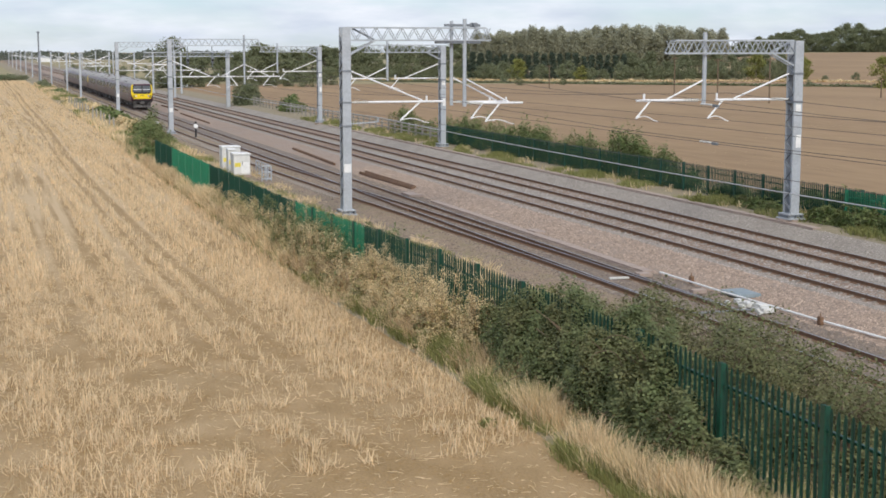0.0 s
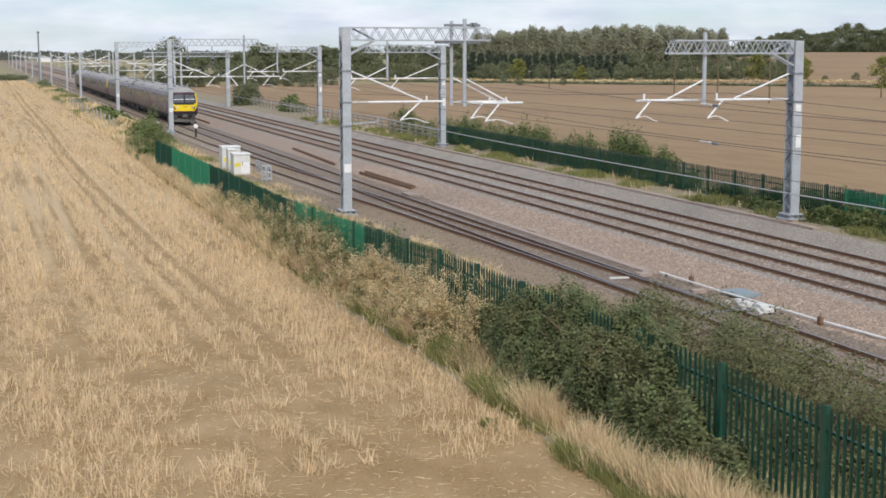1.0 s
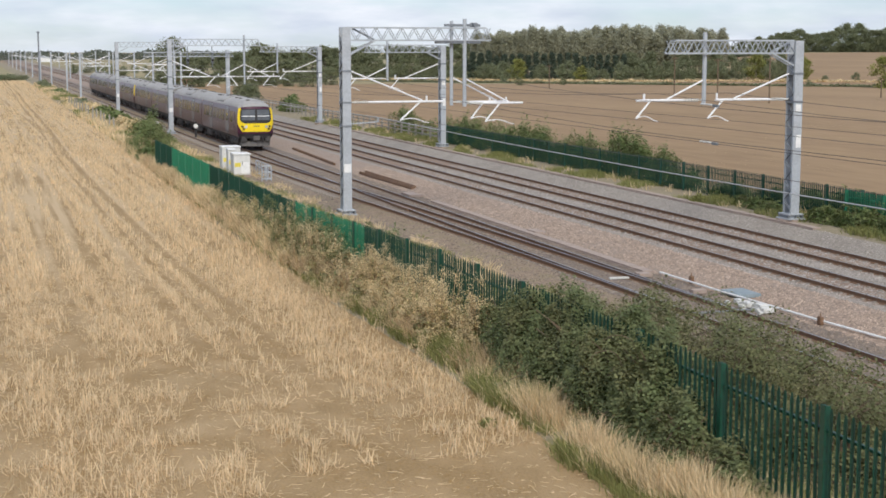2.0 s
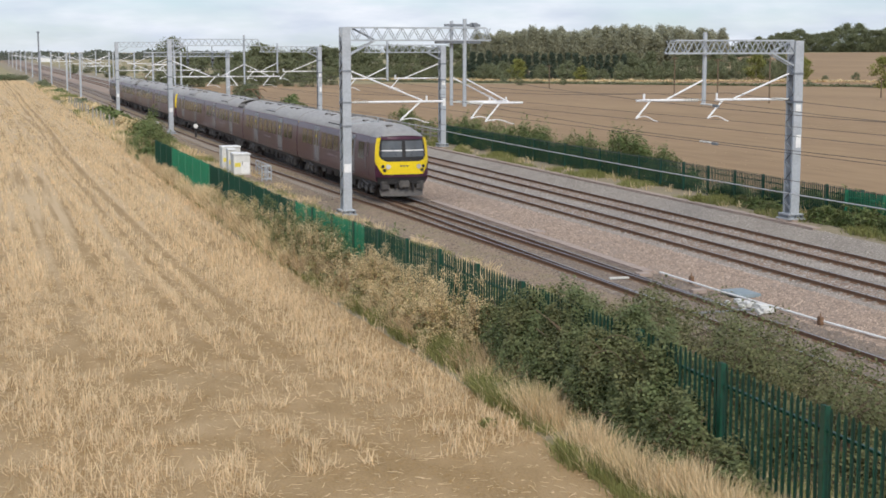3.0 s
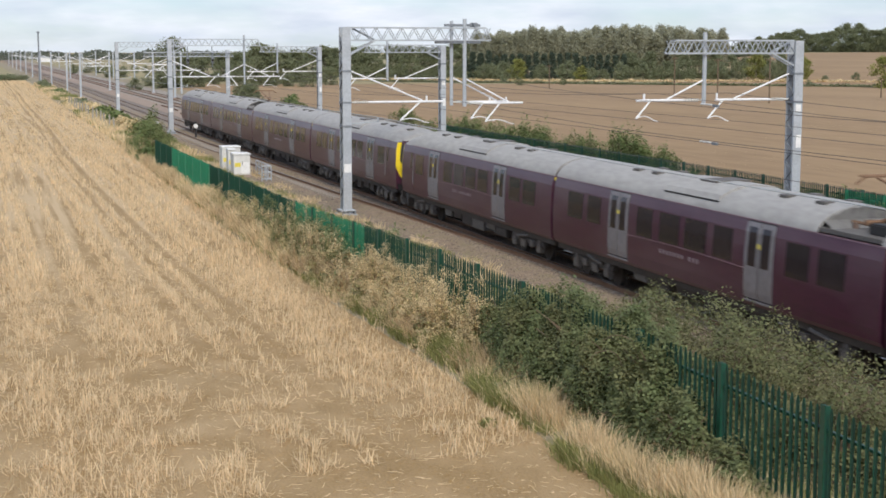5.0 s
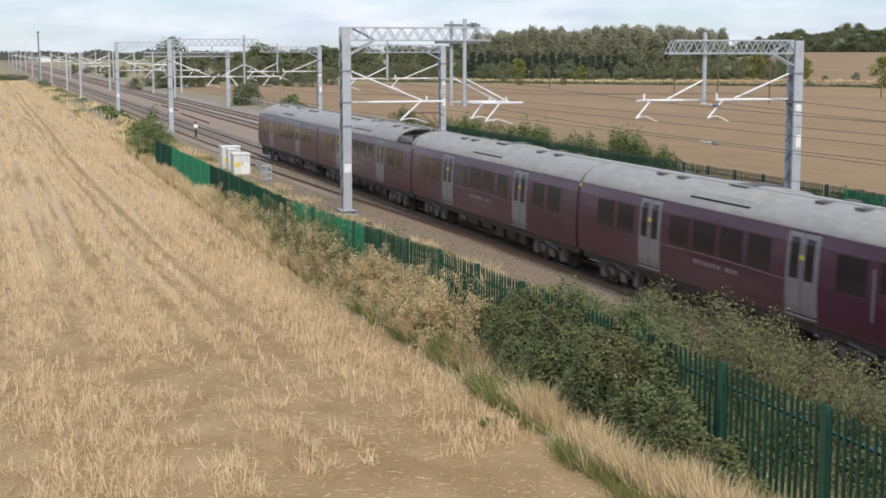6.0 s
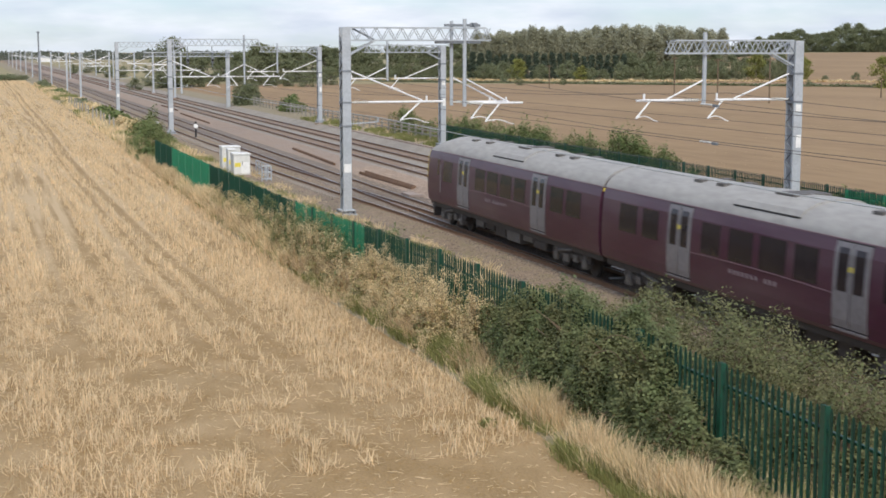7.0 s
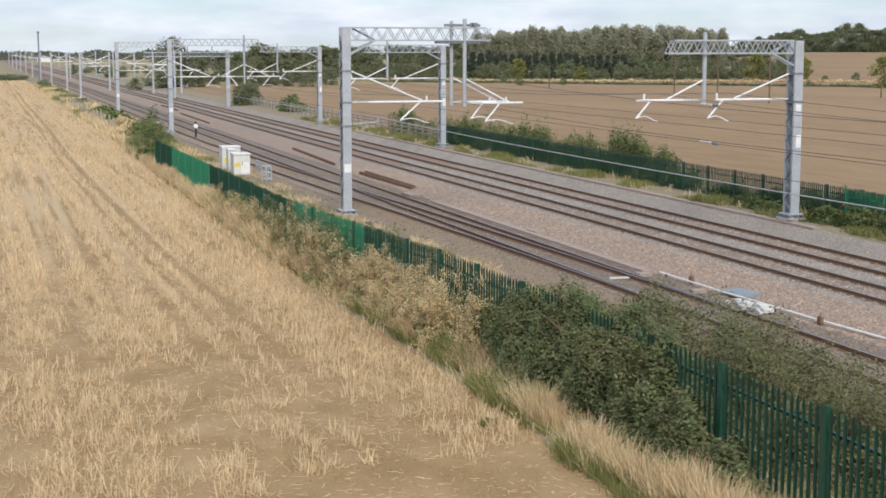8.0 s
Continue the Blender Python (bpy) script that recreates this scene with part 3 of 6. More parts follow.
def car_common(car, y0, y1, doors, windows, well=None, roof_from=None):
    """Body side, roof, doors, windows and running gear between y0 and y1."""
    ring = [(x, z) for x, z in SIDE] + [(-x, z) for x, z in reversed(SIDE)]
    part("body", Build().sweep(ring, y0, y1), PURPLE, car)
    rb = Build()
    if well:
        roof_shell(rb, y0, well[0])
        if well[1] < y1:
            roof_shell(rb, well[1], y1)
    else:
        roof_shell(rb, roof_from or y0, y1)
    roof = part("roof", rb, ROOF_GREY, car, "grey dusty roof", smooth=True)
    roof.data.set_sharp_from_angle(angle=radians(35))
    seam = Build()
    for s in (-1, 1):
        seam.box(min(s * 1.262, s * 1.278), max(s * 1.262, s * 1.278), roof_from or y0, y1, 3.20, 3.235)
    part("gutter", seam, STRIPE, car, "pinkish-grey rain gutter")
    part("underframe", Build().box(-1.2, 1.2, y0 + 0.05, y1 - 0.05, 0.74, 0.97, 0.02), UNDER, car)
    for s in (-1, 1):
        for y in doors:
            door(car, s, y)
        for wy0, wy1 in windows:
            part("window", side_panel(Build(), s, wy0, wy1, 2.0, 2.86, 0.008, 0.02), GLASS, car, "flush tinted window")
        sw = Build()
        yy, n = doors[0] + 0.78, 10
        step = (doors[1] - 0.78 - yy) / n
        for i in range(n):
            za, zb = 1.92 + 0.05 * math.sin(i * 0.3), 1.92 + 0.05 * math.sin((i + 1) * 0.3)
            sw.bar((s * 1.403, yy + i * step, za), (s * 1.403, yy + (i + 1) * step, zb), 0.02, 0.02)
        part("swoosh_stripe", sw, STRIPE, car, "thin pale stripe")
        c = (doors[0] + doors[1]) / 2 + (0.2 if s < 0 else -0.2)
        tx, off = Build(), -1.3
        for i in range(11):
            if i != 3:
                tx.box(min(s * 1.399, s * 1.406), max(s * 1.399, s * 1.406), c + off, c + off + 0.10, 1.66, 1.78)
            off += 0.24
        part("lettering", tx, LETTER, car, "row of small pale bars")
    rng = random.Random(7)
    y = (y0 + y1) / 2 - 4.2
    while y < (y0 + y1) / 2 + 4.2:
        L = rng.uniform(0.8, 1.9)
        for s in (-1, 1):
            x0, x1 = sorted((s * 0.55, s * rng.uniform(0.98, 1.16)))
            part("equipment_case", Build().box(x0, x1, y, y + L - rng.uniform(0.12, 0.5), rng.uniform(0.3, 0.56), 0.73, 0.03), UNDER_GREY if rng.random() < 0.3 else UNDER, car)
        y += L
    # air conditioning pod and small vents on the roof
    yc = (y0 + y1) / 2
    pod = Build()
    prof = [(-1.14, 3.48), (-1.02, 3.64), (-0.6, 3.84), (0, 3.91), (0.6, 3.84), (1.02, 3.64), (1.14, 3.48), (0.9, 3.4), (-0.9, 3.4)]
    pod.sweep(prof, yc - 1.75, yc + 1.65)
    p = part("air_conditioning_pod", pod, ROOF_GREY, car, "raised grey roof pod")
    part("pod_grille", Build().box(-0.55, 0.55, yc - 0.45, yc + 0.5, 3.79, 3.916), UNDER_GREY, p)
    part("pod_seal", Build().box(-1.15, -1.10, yc - 1.75, yc + 1.65, 3.45, 3.495).box(1.10, 1.15, yc - 1.75, yc + 1.65, 3.45, 3.495), BLACK, p)
    for k, y in enumerate((yc - 6.0, yc - 4.2, yc + 3.6, yc + 5.0)):
        if not well or not (well[0] - 0.4 < y < well[1] + 0.4):
            for x in (-0.55, 0.25):
                part("roof_vent", Build().box(x, x + 0.3, y - 0.22, y + 0.22, 3.75, 3.865, 0.015), UNDER_GREY, car)


def inner_end(car, y, k):
    """The gangway end at y; k is the way outwards."""
    a, b = sorted((y, y + k * 0.12))
    part("gangway_bellows", Build().box(-0.62, 0.62, a, b, 1.0, 3.15, 0.03), BLACK, car, "black corridor bellows")
    a, b = sorted((y, y + k * 0.07))
    part("end_fairing", Build().box(-1.24, -0.72, a, b, 0.95, 3.2, 0.02).box(0.72, 1.24, a, b, 0.95, 3.2, 0.02), PURPLE, car)
    a, b = sorted((y, y + k * 0.10))
    prof = [(x * 0.965, z - 0.05) for x, z in TOP] + [(-x * 0.965, z - 0.05) for x, z in reversed(TOP[:-1])]
    inner = [(-x * 0.86, z - 0.22) for x, z in TOP] + [(x * 0.86, z - 0.22) for x, z in reversed(TOP[:-1])]
    part("end_hood", Build().sweep(prof + inner, a, b), DOOR_GREY, car, "grey hood over the corridor")
    a, b = sorted((y + k * 0.01, y + k * 0.09))
    part("end_lamp", Build().box(-1.27, -1.19, a, b, 3.06, 3.18, 0.02).box(1.19, 1.27, a, b, 3.06, 3.18, 0.02), YELLOW_STICKER, car, "small amber corner marker")


def nose_y(x, z):
    """How far the cab front lies behind the nose."""
    w = float(np.interp(z, (0.86, 1.35, 2.1, 3.21, 3.51, 3.86), (1.27, 1.395, 1.395, 1.265, 1.08, 0.35)))
    k = min(1.0, abs(x) / w)
    rake = 0.16 * max(0.0, (z - 2.0) / 1.3) ** 1.4
    if z > 3.16:
        rake += 0.75 * ((z - 3.16) / 0.7) ** 1.8
    if z < 1.4:
        rake += 0.10 * (1.4 - z)
    return rake + (0.85 - min(rake, 0.6)) * (k ** 4.0) * 0.44 + 0.10 * k * k


def nose_patch(z0, z1, xf0, xf1, nx, nz, out=0.0):
    """Part of the cab front between the fractions xf of its half width."""
    def width(z):
        return float(np.interp(z, [p[1] for p in SIDE] + [p[1] for p in TOP[1:]], [p[0] for p in SIDE] + [p[0] for p in TOP[1:]]))
    vs, fs = [], []
    for back in (0, 1):
        for j in range(nz + 1):
            z = z0 + (z1 - z0) * j / nz
            for i in range(nx + 1):
                f0, f1 = (f(z) if callable(f) else f for f in (xf0, xf1))
                x = width(z) * (f0 + (f1 - f0) * i / nx)
                vs.append((x, nose_y(x, z) - out + back * 0.05, z))
    k, o = nx + 1, (nx + 1) * (nz + 1)
    for j in range(nz):
        for i in range(nx):
            a = j * k + i
            fs += [(a, a + 1, a + k + 1, a + k), (o + a, o + a + k, o + a + k + 1, o + a + 1)]
    for j in range(nz):
        for i in (0, nx):
            a = j * k + i
            fs.append((a, a + k, o + a + k, o + a))
    for i in range(nx):
        for j in (0, nz):
            a = j * k + i
            fs.append((a, o + a, o + a + 1, a + 1))
    return Build().add(vs, fs)


def rim(z):
    """The outer edge of the yellow, which narrows towards the chin."""
    return float(np.interp(z, (1.37, 1.62, 1.95, 2.3), (0.76, 0.88, 0.985, 1.0)))


def pillar(z):
    """The inner edge of the windscreen pillars."""
    return float(np.interp(z, (2.02, 2.12, 2.32, 3.21), (0.62, 0.80, 0.885, 0.87)))


def cab(car):
    """The driving end, nose at y = 0, joined to the body at y = 0.95."""
    ring = [(x, z) for x, z in SIDE] + [(-x, z) for x, z in reversed(SIDE)]
    # side fairings close the cab between front skin and body
    for s in (-1, 1):
        vs, fs = [], []
        zs = [0.96, 1.07, 1.37, 1.7, 2.1, 2.5, 2.9, 3.08, 3.21]
        for z in zs:
            x = s * side_x(z)
            vs += [(x, nose_y(x, z), z), (x, 0.97, z), (x * 0.93, 0.97, z), (x * 0.93, nose_y(x, z) + 0.05, z)]
        for j in range(len(zs) - 1):
            for i in range(4):
                a, c = j * 4 + i, j * 4 + (i + 1) % 4
                fs.append((a, c, c + 4, a + 4))
        part("cab_side", Build().add(vs, fs), PURPLE, car)
        pz = [2.0, 2.1, 2.5, 2.9, 3.08, 3.21]
        vs, fs = [], []
        for z in pz:
            x = s * (side_x(z) + 0.006)
            wdt = 0.03
            vs += [(x, nose_y(x, z) - 0.006, z), (x, nose_y(x, z) + wdt, z)]
        for j in range(len(pz) - 1):
            fs.append((2 * j, 2 * j + 1, 2 * j + 3, 2 * j + 2))
        part("cab_edge", Build().add(vs, fs), CAB_YELLOW, car, "yellow wrap of the cab edge")
        part("front_pillar", nose_patch(2.02, 3.21, lambda z: s * pillar(z), s * 1.0, 4, 16), CAB_YELLOW, car, "yellow windscreen pillar")
        fin = Build().box(min(s * 0.72, s * 1.10), max(s * 0.72, s * 1.10), 0.26, 0.6, 0.6, 1.02, 0.03)
        for i in range(5):
            fin.box(min(s * 0.70, s * 1.13), max(s * 0.70, s * 1.13), 0.20, 0.58, 0.62 + i * 0.085, 0.66 + i * 0.085, 0.01)
        part("anti_climber", fin, UNDER_GREY, car, "ribbed grey collision block")
        part("headlamp", Build().disc((s * 0.80, nose_y(0.80, 1.76) - 0.035, 1.76), (0, 1, 0), 0.125, 0.06, 18), LENS if s > 0 else LAMP_ON, car, "round headlamp")
        tl = Build().disc((s * 1.06, nose_y(1.06, 1.77) - 0.04, 1.77), (0, 1, 0), 0.085, 0.06, 14).disc((s * 0.98, nose_y(0.98, 1.58) - 0.04, 1.58), (0, 1, 0), 0.085, 0.06, 14)
        part("tail_lamps", tl, BLACK, car, "two dark round marker lamps")
        part("wiper", Build().bar((s * 0.25, nose_y(0.25, 2.15) - 0.02, 2.12), (s * 0.62, nose_y(0.6, 2.75) - 0.025, 2.75), 0.02, 0.02), BLACK, car)
    part("front_panel", nose_patch(1.37, 2.02, lambda z: -rim(z), rim, 22, 8), CAB_YELLOW, car, "yellow warning panel")
    part("lower_corner", nose_patch(1.37, 2.02, lambda z: -1.0, lambda z: -rim(z) - 0.001, 3, 8, -0.002), PURPLE, car)
    part("lower_corner", nose_patch(1.37, 2.02, lambda z: rim(z) + 0.001, 1.0, 3, 8, -0.002), PURPLE, car)
    part("windscreen_surround", nose_patch(2.02, 3.12, lambda z: -pillar(z), pillar, 20, 12, -0.012), BLACK, car)
    for s in (-1, 1):
        a, b = sorted((s * 0.07, s * 0.80))
        part("windscreen", nose_patch(2.26, 3.06, a, b, 10, 8, 0.008), SCREEN, car, "raked windscreen")
        part("sun_blind", nose_patch(2.55, 2.61, a, b, 10, 1, 0.02), WHITE, car, "pale bar behind the screen")
    part("chin", nose_patch(1.22, 1.37, -1, 1, 20, 3), PURPLE, car)
    part("chin_recess", nose_patch(0.88, 1.22, -0.97, 0.97, 20, 3, -0.06), BLACK, car)
    part("header_panel", nose_patch(3.12, 3.30, -0.87, 0.87, 18, 5, 0.006), PURPLE, car, "dark panel over the windscreen")
    # domed roof end
    vs, fs = [], []
    full = [(x, z) for x, z in TOP] + [(-x, z) for x, z in reversed(TOP[:-1])]
    for j in range(7):
        t = j / 6
        for x, z in full:
            zz = 3.21 + (z - 3.21) * (0.18 + 0.82 * t ** 0.5)
            vs.append((x * (0.985 + 0.015 * t), nose_y(x, 3.21) * (1 - t) + 2.0 * t, zz))
    k = len(full)
    for j in range(6):
        for i in range(k - 1):
            a = j * k + i
            fs.append((a, a + 1, a + k + 1, a + k))
    part("roof_dome", Build().add(vs, fs), ROOF_GREY, car, "grey domed cab roof", smooth=True)
    part("marker_light", Build().rod((0, 0.5, 3.43), (0, 0.42, 3.43), 0.09, 14).box(-0.11, 0.11, 0.5, 0.7, 3.33, 3.52, 0.03), LENS, car, "top marker lamp")
    part("horn_cover", Build().box(-0.5, -0.2, 1.4, 1.7, 3.70, 3.81, 0.02), UNDER_GREY, car)
    num = Build()
    for i in range(3):
        num.box(-0.20 + i * 0.16, -0.10 + i * 0.16, nose_y(0, 1.8) - 0.006, nose_y(0, 1.8) + 0.02, 1.76, 1.84)
    part("number_bars", num, UNDER_GREY, car, "three small dark bars")
    part("coupler", Build().box(-0.26, 0.26, -0.12, 0.6, 0.66, 1.05, 0.05).box(-0.18, 0.18, -0.18, -0.08, 0.72, 0.98, 0.03), UNDER_GREY, car, "grey automatic coupler")
    part("coupler_hose", Build().rod((0.42, 0.05, 0.95), (0.5, 0.1, 0.6), 0.07, 8), BLACK, car)
    part("coupler_hose", Build().rod((-0.4, 0.05, 0.9), (-0.44, 0.1, 0.6), 0.05, 8), BLACK, car)
    part("coupler_box", Build().box(0.32, 0.6, 0.15, 0.5, 0.55, 0.9, 0.03), UNDER, car)
    pl = Build()
    pl.add([(-1.15, 0.5, 0.62), (0, 0.1, 0.62), (1.15, 0.5, 0.62), (-1.1, 0.42, 0.25), (0, 0.0, 0.25), (1.1, 0.42, 0.25),
            (-1.15, 0.62, 0.62), (0, 0.22, 0.62), (1.15, 0.62, 0.62), (-1.1, 0.54, 0.25), (0, 0.12, 0.25), (1.1, 0.54, 0.25)],
           [(0, 1, 4, 3), (1, 2, 5, 4), (6, 9, 10, 7), (7, 10, 11, 8), (0, 6, 7, 1), (1, 7, 8, 2), (3, 4, 10, 9), (4, 5, 11, 10), (0, 3, 9, 6), (2, 8, 11, 5)])
    part("snowplough", pl, UNDER_GREY, car, "dirty grey obstacle deflector")
    for s in (-1, 1):
        part("cab_door", side_panel(Build(), s, 1.75, 2.35, 1.2, 3.1, 0.006, 0.02), PURPLE, car)
        part("cab_door_window", side_panel(Build(), s, 1.9, 2.2, 2.2, 2.9, 0.012, 0.02), GLASS, car)
        part("grab_rail", Build().rod((s * (side_x(2.0) + 0.03), 2.42, 1.5), (s * (side_x(2.6) + 0.03), 2.42, 2.7), 0.018, 6), DOOR_GREY, car)


def driving_car():
    car = thing("train_driving_car", "aubergine and grey electric train driving carriage with yellow cab", "train carriage", "train carriages")
    car_common(car, 0.95, 19.90, (5.55, 14.3), ((2.75, 4.0), (7.1, 8.3), (8.6, 9.85), (10.15, 11.45), (11.75, 12.95), (15.5, 16.7), (17.0, 18.3)), roof_from=1.98)
    cab(car)
    inner_end(car, 19.90, 1)
    bogie(car, 3.4, True)
    bogie(car, 16.9, True)
    return car


def middle_car(well=None):
    car = thing("train_trailer_car", "aubergine and grey electric train middle carriage", "train carriage", "train carriages")
    car_common(car, 0.12, 20.18, (5.65, 14.6), ((1.6, 2.8), (3.2, 4.3), (7.1, 8.2), (8.6, 9.95), (10.3, 11.6), (12.1, 13.2), (16.0, 17.1), (17.5, 18.8)), well)
    inner_end(car, 0.12, -1)
    inner_end(car, 20.18, 1)
    bogie(car, 3.1, False)
    bogie(car, 17.2, False)
    if well:
        a, b = well
        part("roof_well", Build().box(-1.2, 1.2, a - 0.05, b + 0.05, 3.25, 3.36, 0.01), UNDER_GREY, car, "recessed dark roof well")
        ramp = Build()
        ramp.add([(-1.05, b + 0.02, 3.52), (1.05, b + 0.02, 3.52), (0.5, b + 0.02, 3.79), (-0.5, b + 0.02, 3.79), (-1.15, b - 0.5, 3.36), (1.15, b - 0.5, 3.36)],
                 [(0, 1, 2, 3), (4, 5, 1, 0), (0, 3, 2, 1), (0, 1, 5, 4)])
        part("well_ramp", ramp, ROOF_GREY, car)
        p = part("pantograph", Build().path([(-0.5, b - 0.9, 3.55), (0.5, b - 0.9, 3.55)], 0.05).path([(-0.45, a + 0.3, 3.5), (-0.45, b - 0.3, 3.5)], 0.04)
                 .path([(0.45, a + 0.3, 3.5), (0.45, b - 0.3, 3.5)], 0.04), RUST, car, "raised brown-grey pantograph")
        part("lower_arm", Build().rod((0, b - 0.9, 3.55), (0, a - 0.1, 4.05), 0.06, 8, 0.045), RUST, p)
        part("upper_arm", Build().rod((-0.05, a - 0.1, 4.05), (-0.3, b - 1.0, 4.62), 0.035).rod((0.05, a - 0.1, 4.05), (0.3, b - 1.0, 4.62), 0.035), RUST, p)
        part("collector_head", Build().path([(-0.85, b - 1.0, 4.48), (-0.6, b - 1.0, 4.64), (0.6, b - 1.0, 4.64), (0.85, b - 1.0, 4.48)], 0.03)
             .path([(-0.6, b - 0.75, 4.64), (0.6, b - 0.75, 4.64)], 0.03), RUST, p)
        ins = Build()
        for x in (-0.5, 0.5):
            for y in (a + 0.4, b - 0.5):
                ins.rod((x, y, 3.34), (x, y, 3.5), 0.07, 8)
        part("insulators", ins, INSUL, p)
        part("equipment_box", Build().box(-0.9, -0.6, a + 0.2, a + 1.1, 3.36, 3.62, 0.03).box(0.55, 0.95, a + 0.6, a + 1.6, 3.36, 3.6, 0.03), BLACK, car)
    return car


def front(t):
    """Where the leading nose is on the line at t seconds."""
    return 199.52 - 42.064 * t - 0.0386 * t * t


CARS = []


def make_train():
    d, m, p = driving_car(), middle_car(), middle_car((0.35, 3.1))
    tagged(p, "aubergine and grey middle carriage with roof pantograph")
    for u in (0.0, 80.75):
        for proto, s, turned in ((d, u, False), (m, u + 20.0, False), (p, u + 40.3, False), (d, u + 80.6, True)):
            c = proto if not any(o is proto for o, _, _ in CARS) else copy_thing(proto, Matrix())
            CARS.append((c, s, turned))


make_train()


# ---- overhead line ----
def lattice_mast(parent, h, base_z=0.0):
    """Two channels laced together, on a bolted base plate."""
    for k in (-1, 1):
        y = k * 0.33
        i, o = y - k * 0.11, y + k * 0.012
        q = y - k * 0.012
        ring = [(-0.2, i), (-0.2, o), (0.2, o), (0.2, i), (0.186, i), (0.186, q), (-0.186, q), (-0.186, i)]
        ch = Build().add([(a, b, z) for z in (base_z, h) for a, b in ring], [(j, (j + 1) % 8, 8 + (j + 1) % 8, 8 + j) for j in range(8)] + [(0, 1, 6, 7), (1, 2, 5, 6), (2, 3, 4, 5), (8, 15, 14, 9), (9, 14, 13, 10), (10, 13, 12, 11)])
        part("mast_channel", ch, GALV, parent, "smooth grey galvanised channel")
    for s in (-1, 1):
        z, k = base_z + 0.35, 1
        while z < h - 0.5:
            # darker than the channels: shade on the laced sides is in the colour
            part("lacing_bar", Build().bar((s * 0.193, -0.27 * k, z), (s * 0.193, 0.27 * k, z + 0.42), 0.055, 0.02), GALV_DARK, parent)
            z, k = z + 0.42, -k
    part("base_plate", Build().box(-0.42, 0.42, -0.55, 0.55, base_z - 0.06, base_z, 0.01), GALV, parent)
    for sx in (-1, 1):
        for sy in (-1, 1):
            part("anchor_bolt", Build().rod((sx * 0.34, sy * 0.42, base_z - 0.02), (sx * 0.34, sy * 0.42, base_z + 0.16), 0.035, 8), GALV_DARK, parent)
            part("gusset", Build().bar((sx * 0.24, sy * 0.3, base_z + 0.0), (sx * 0.2, sy * 0.29, base_z + 0.4), 0.03, 0.02), GALV, parent)
    part("base_collar", Build().box(-0.36, 0.36, -0.46, 0.46, base_z + 0.13, base_z + 0.19, 0.01), GALV, parent)
    for sx in (-0.3, 0, 0.3):
        part("stiffener", Build().box(sx - 0.015, sx + 0.015, -0.44, 0.44, base_z, base_z + 0.13), GALV_DARK, parent)
    part("foundation", Build().rod((0, 0, base_z - 0.7), (0, 0, base_z - 0.061), 0.55, 20), CONC, parent, "round concrete pile head")


def lattice_boom(parent, x0, x1, z0, z1, v, taper):
    """A lattice arm from x0 to x1; the bottom chord overhangs by taper."""
    k = 1 if x1 > x0 else -1
    for y in (-0.2, 0.2):
        part("boom_chord", Build().bar((x0, y, z1), (x1 - k * taper, y, z1), 0.07, 0.07), GALV, parent)
        part("boom_chord", Build().bar((x0, y, z0), (x1, y, z0), 0.07, 0.07), GALV, parent)
        x = x0 + k * 0.05
        while (x1 - taper * k - x) * k > v * 0.4:
            part("bracing_bar", Build().bar((x, y, z1 - 0.02), (x + k * v / 2, y, z0 + 0.02), 0.045, 0.03), GALV, parent)
            part("bracing_bar", Build().bar((x + k * v / 2, y, z0 + 0.02), (x + k * v, y, z1 - 0.02), 0.045, 0.03), GALV, parent)
            x += k * v
        part("bracing_bar", Build().bar((x1, y, z0), (x1 - k * taper, y, z1), 0.045, 0.03), GALV, parent)
    n = 6
    for i in range(n + 1):
        x = x0 + (x1 - k * taper - x0) * i / n
        for z in (z0, z1):
            part("cross_bar", Build().bar((x, -0.2, z), (x, 0.2, z), 0.04, 0.04), GALV_DARK, parent)


def cantilever(parent, x0, x1, z, stay, reg, steady_x, y=0.0):
    """An insulated tube with its stay, registration tube and steady arm. stay: (x, z, x on the tube); reg: (top x, bottom x, bottom z)."""
    k = 1 if x1 > x0 else -1
    o = part("cantilever_tube", Build().rod((x0 + k * 0.85, y, z), (x1, y, z), 0.055, 10), ALU, parent, "white aluminium cantilever tube")
    ins = Build().rod((x0, y, z), (x0 + k * 0.9, y, z), 0.03, 8)
    for i in range(5):
        ins.rod((x0 + k * (0.2 + i * 0.13), y, z), (x0 + k * (0.23 + i * 0.13), y, z), 0.075, 10)
    part("insulator", ins, CABINET, o, "pale ribbed insulator")
    part("stay_tube", Build().rod((stay[0], y, stay[1]), (stay[2], y, z + 0.05), 0.038, 8), ALU, o)
    part("registration_tube", Build().rod((reg[0], y, z), (reg[1], y, reg[2]), 0.042, 8), ALU, o)
    pts, n = [], 6
    for i in range(n + 1):
        u = i / n
        pts.append((reg[1] + (steady_x - reg[1]) * u, y, reg[2] + 0.14 * math.sin(math.pi * min(1, u * 1.15)) - 0.13 * u))
    part("steady_arm", Build().path(pts, 0.022, 6), ALU, o)
    part("wire_clamp", Build().rod((reg[0] + k * 0.3, y, z), (reg[0] + k * 0.3, y, z + 0.28), 0.05, 8), ALU, o)


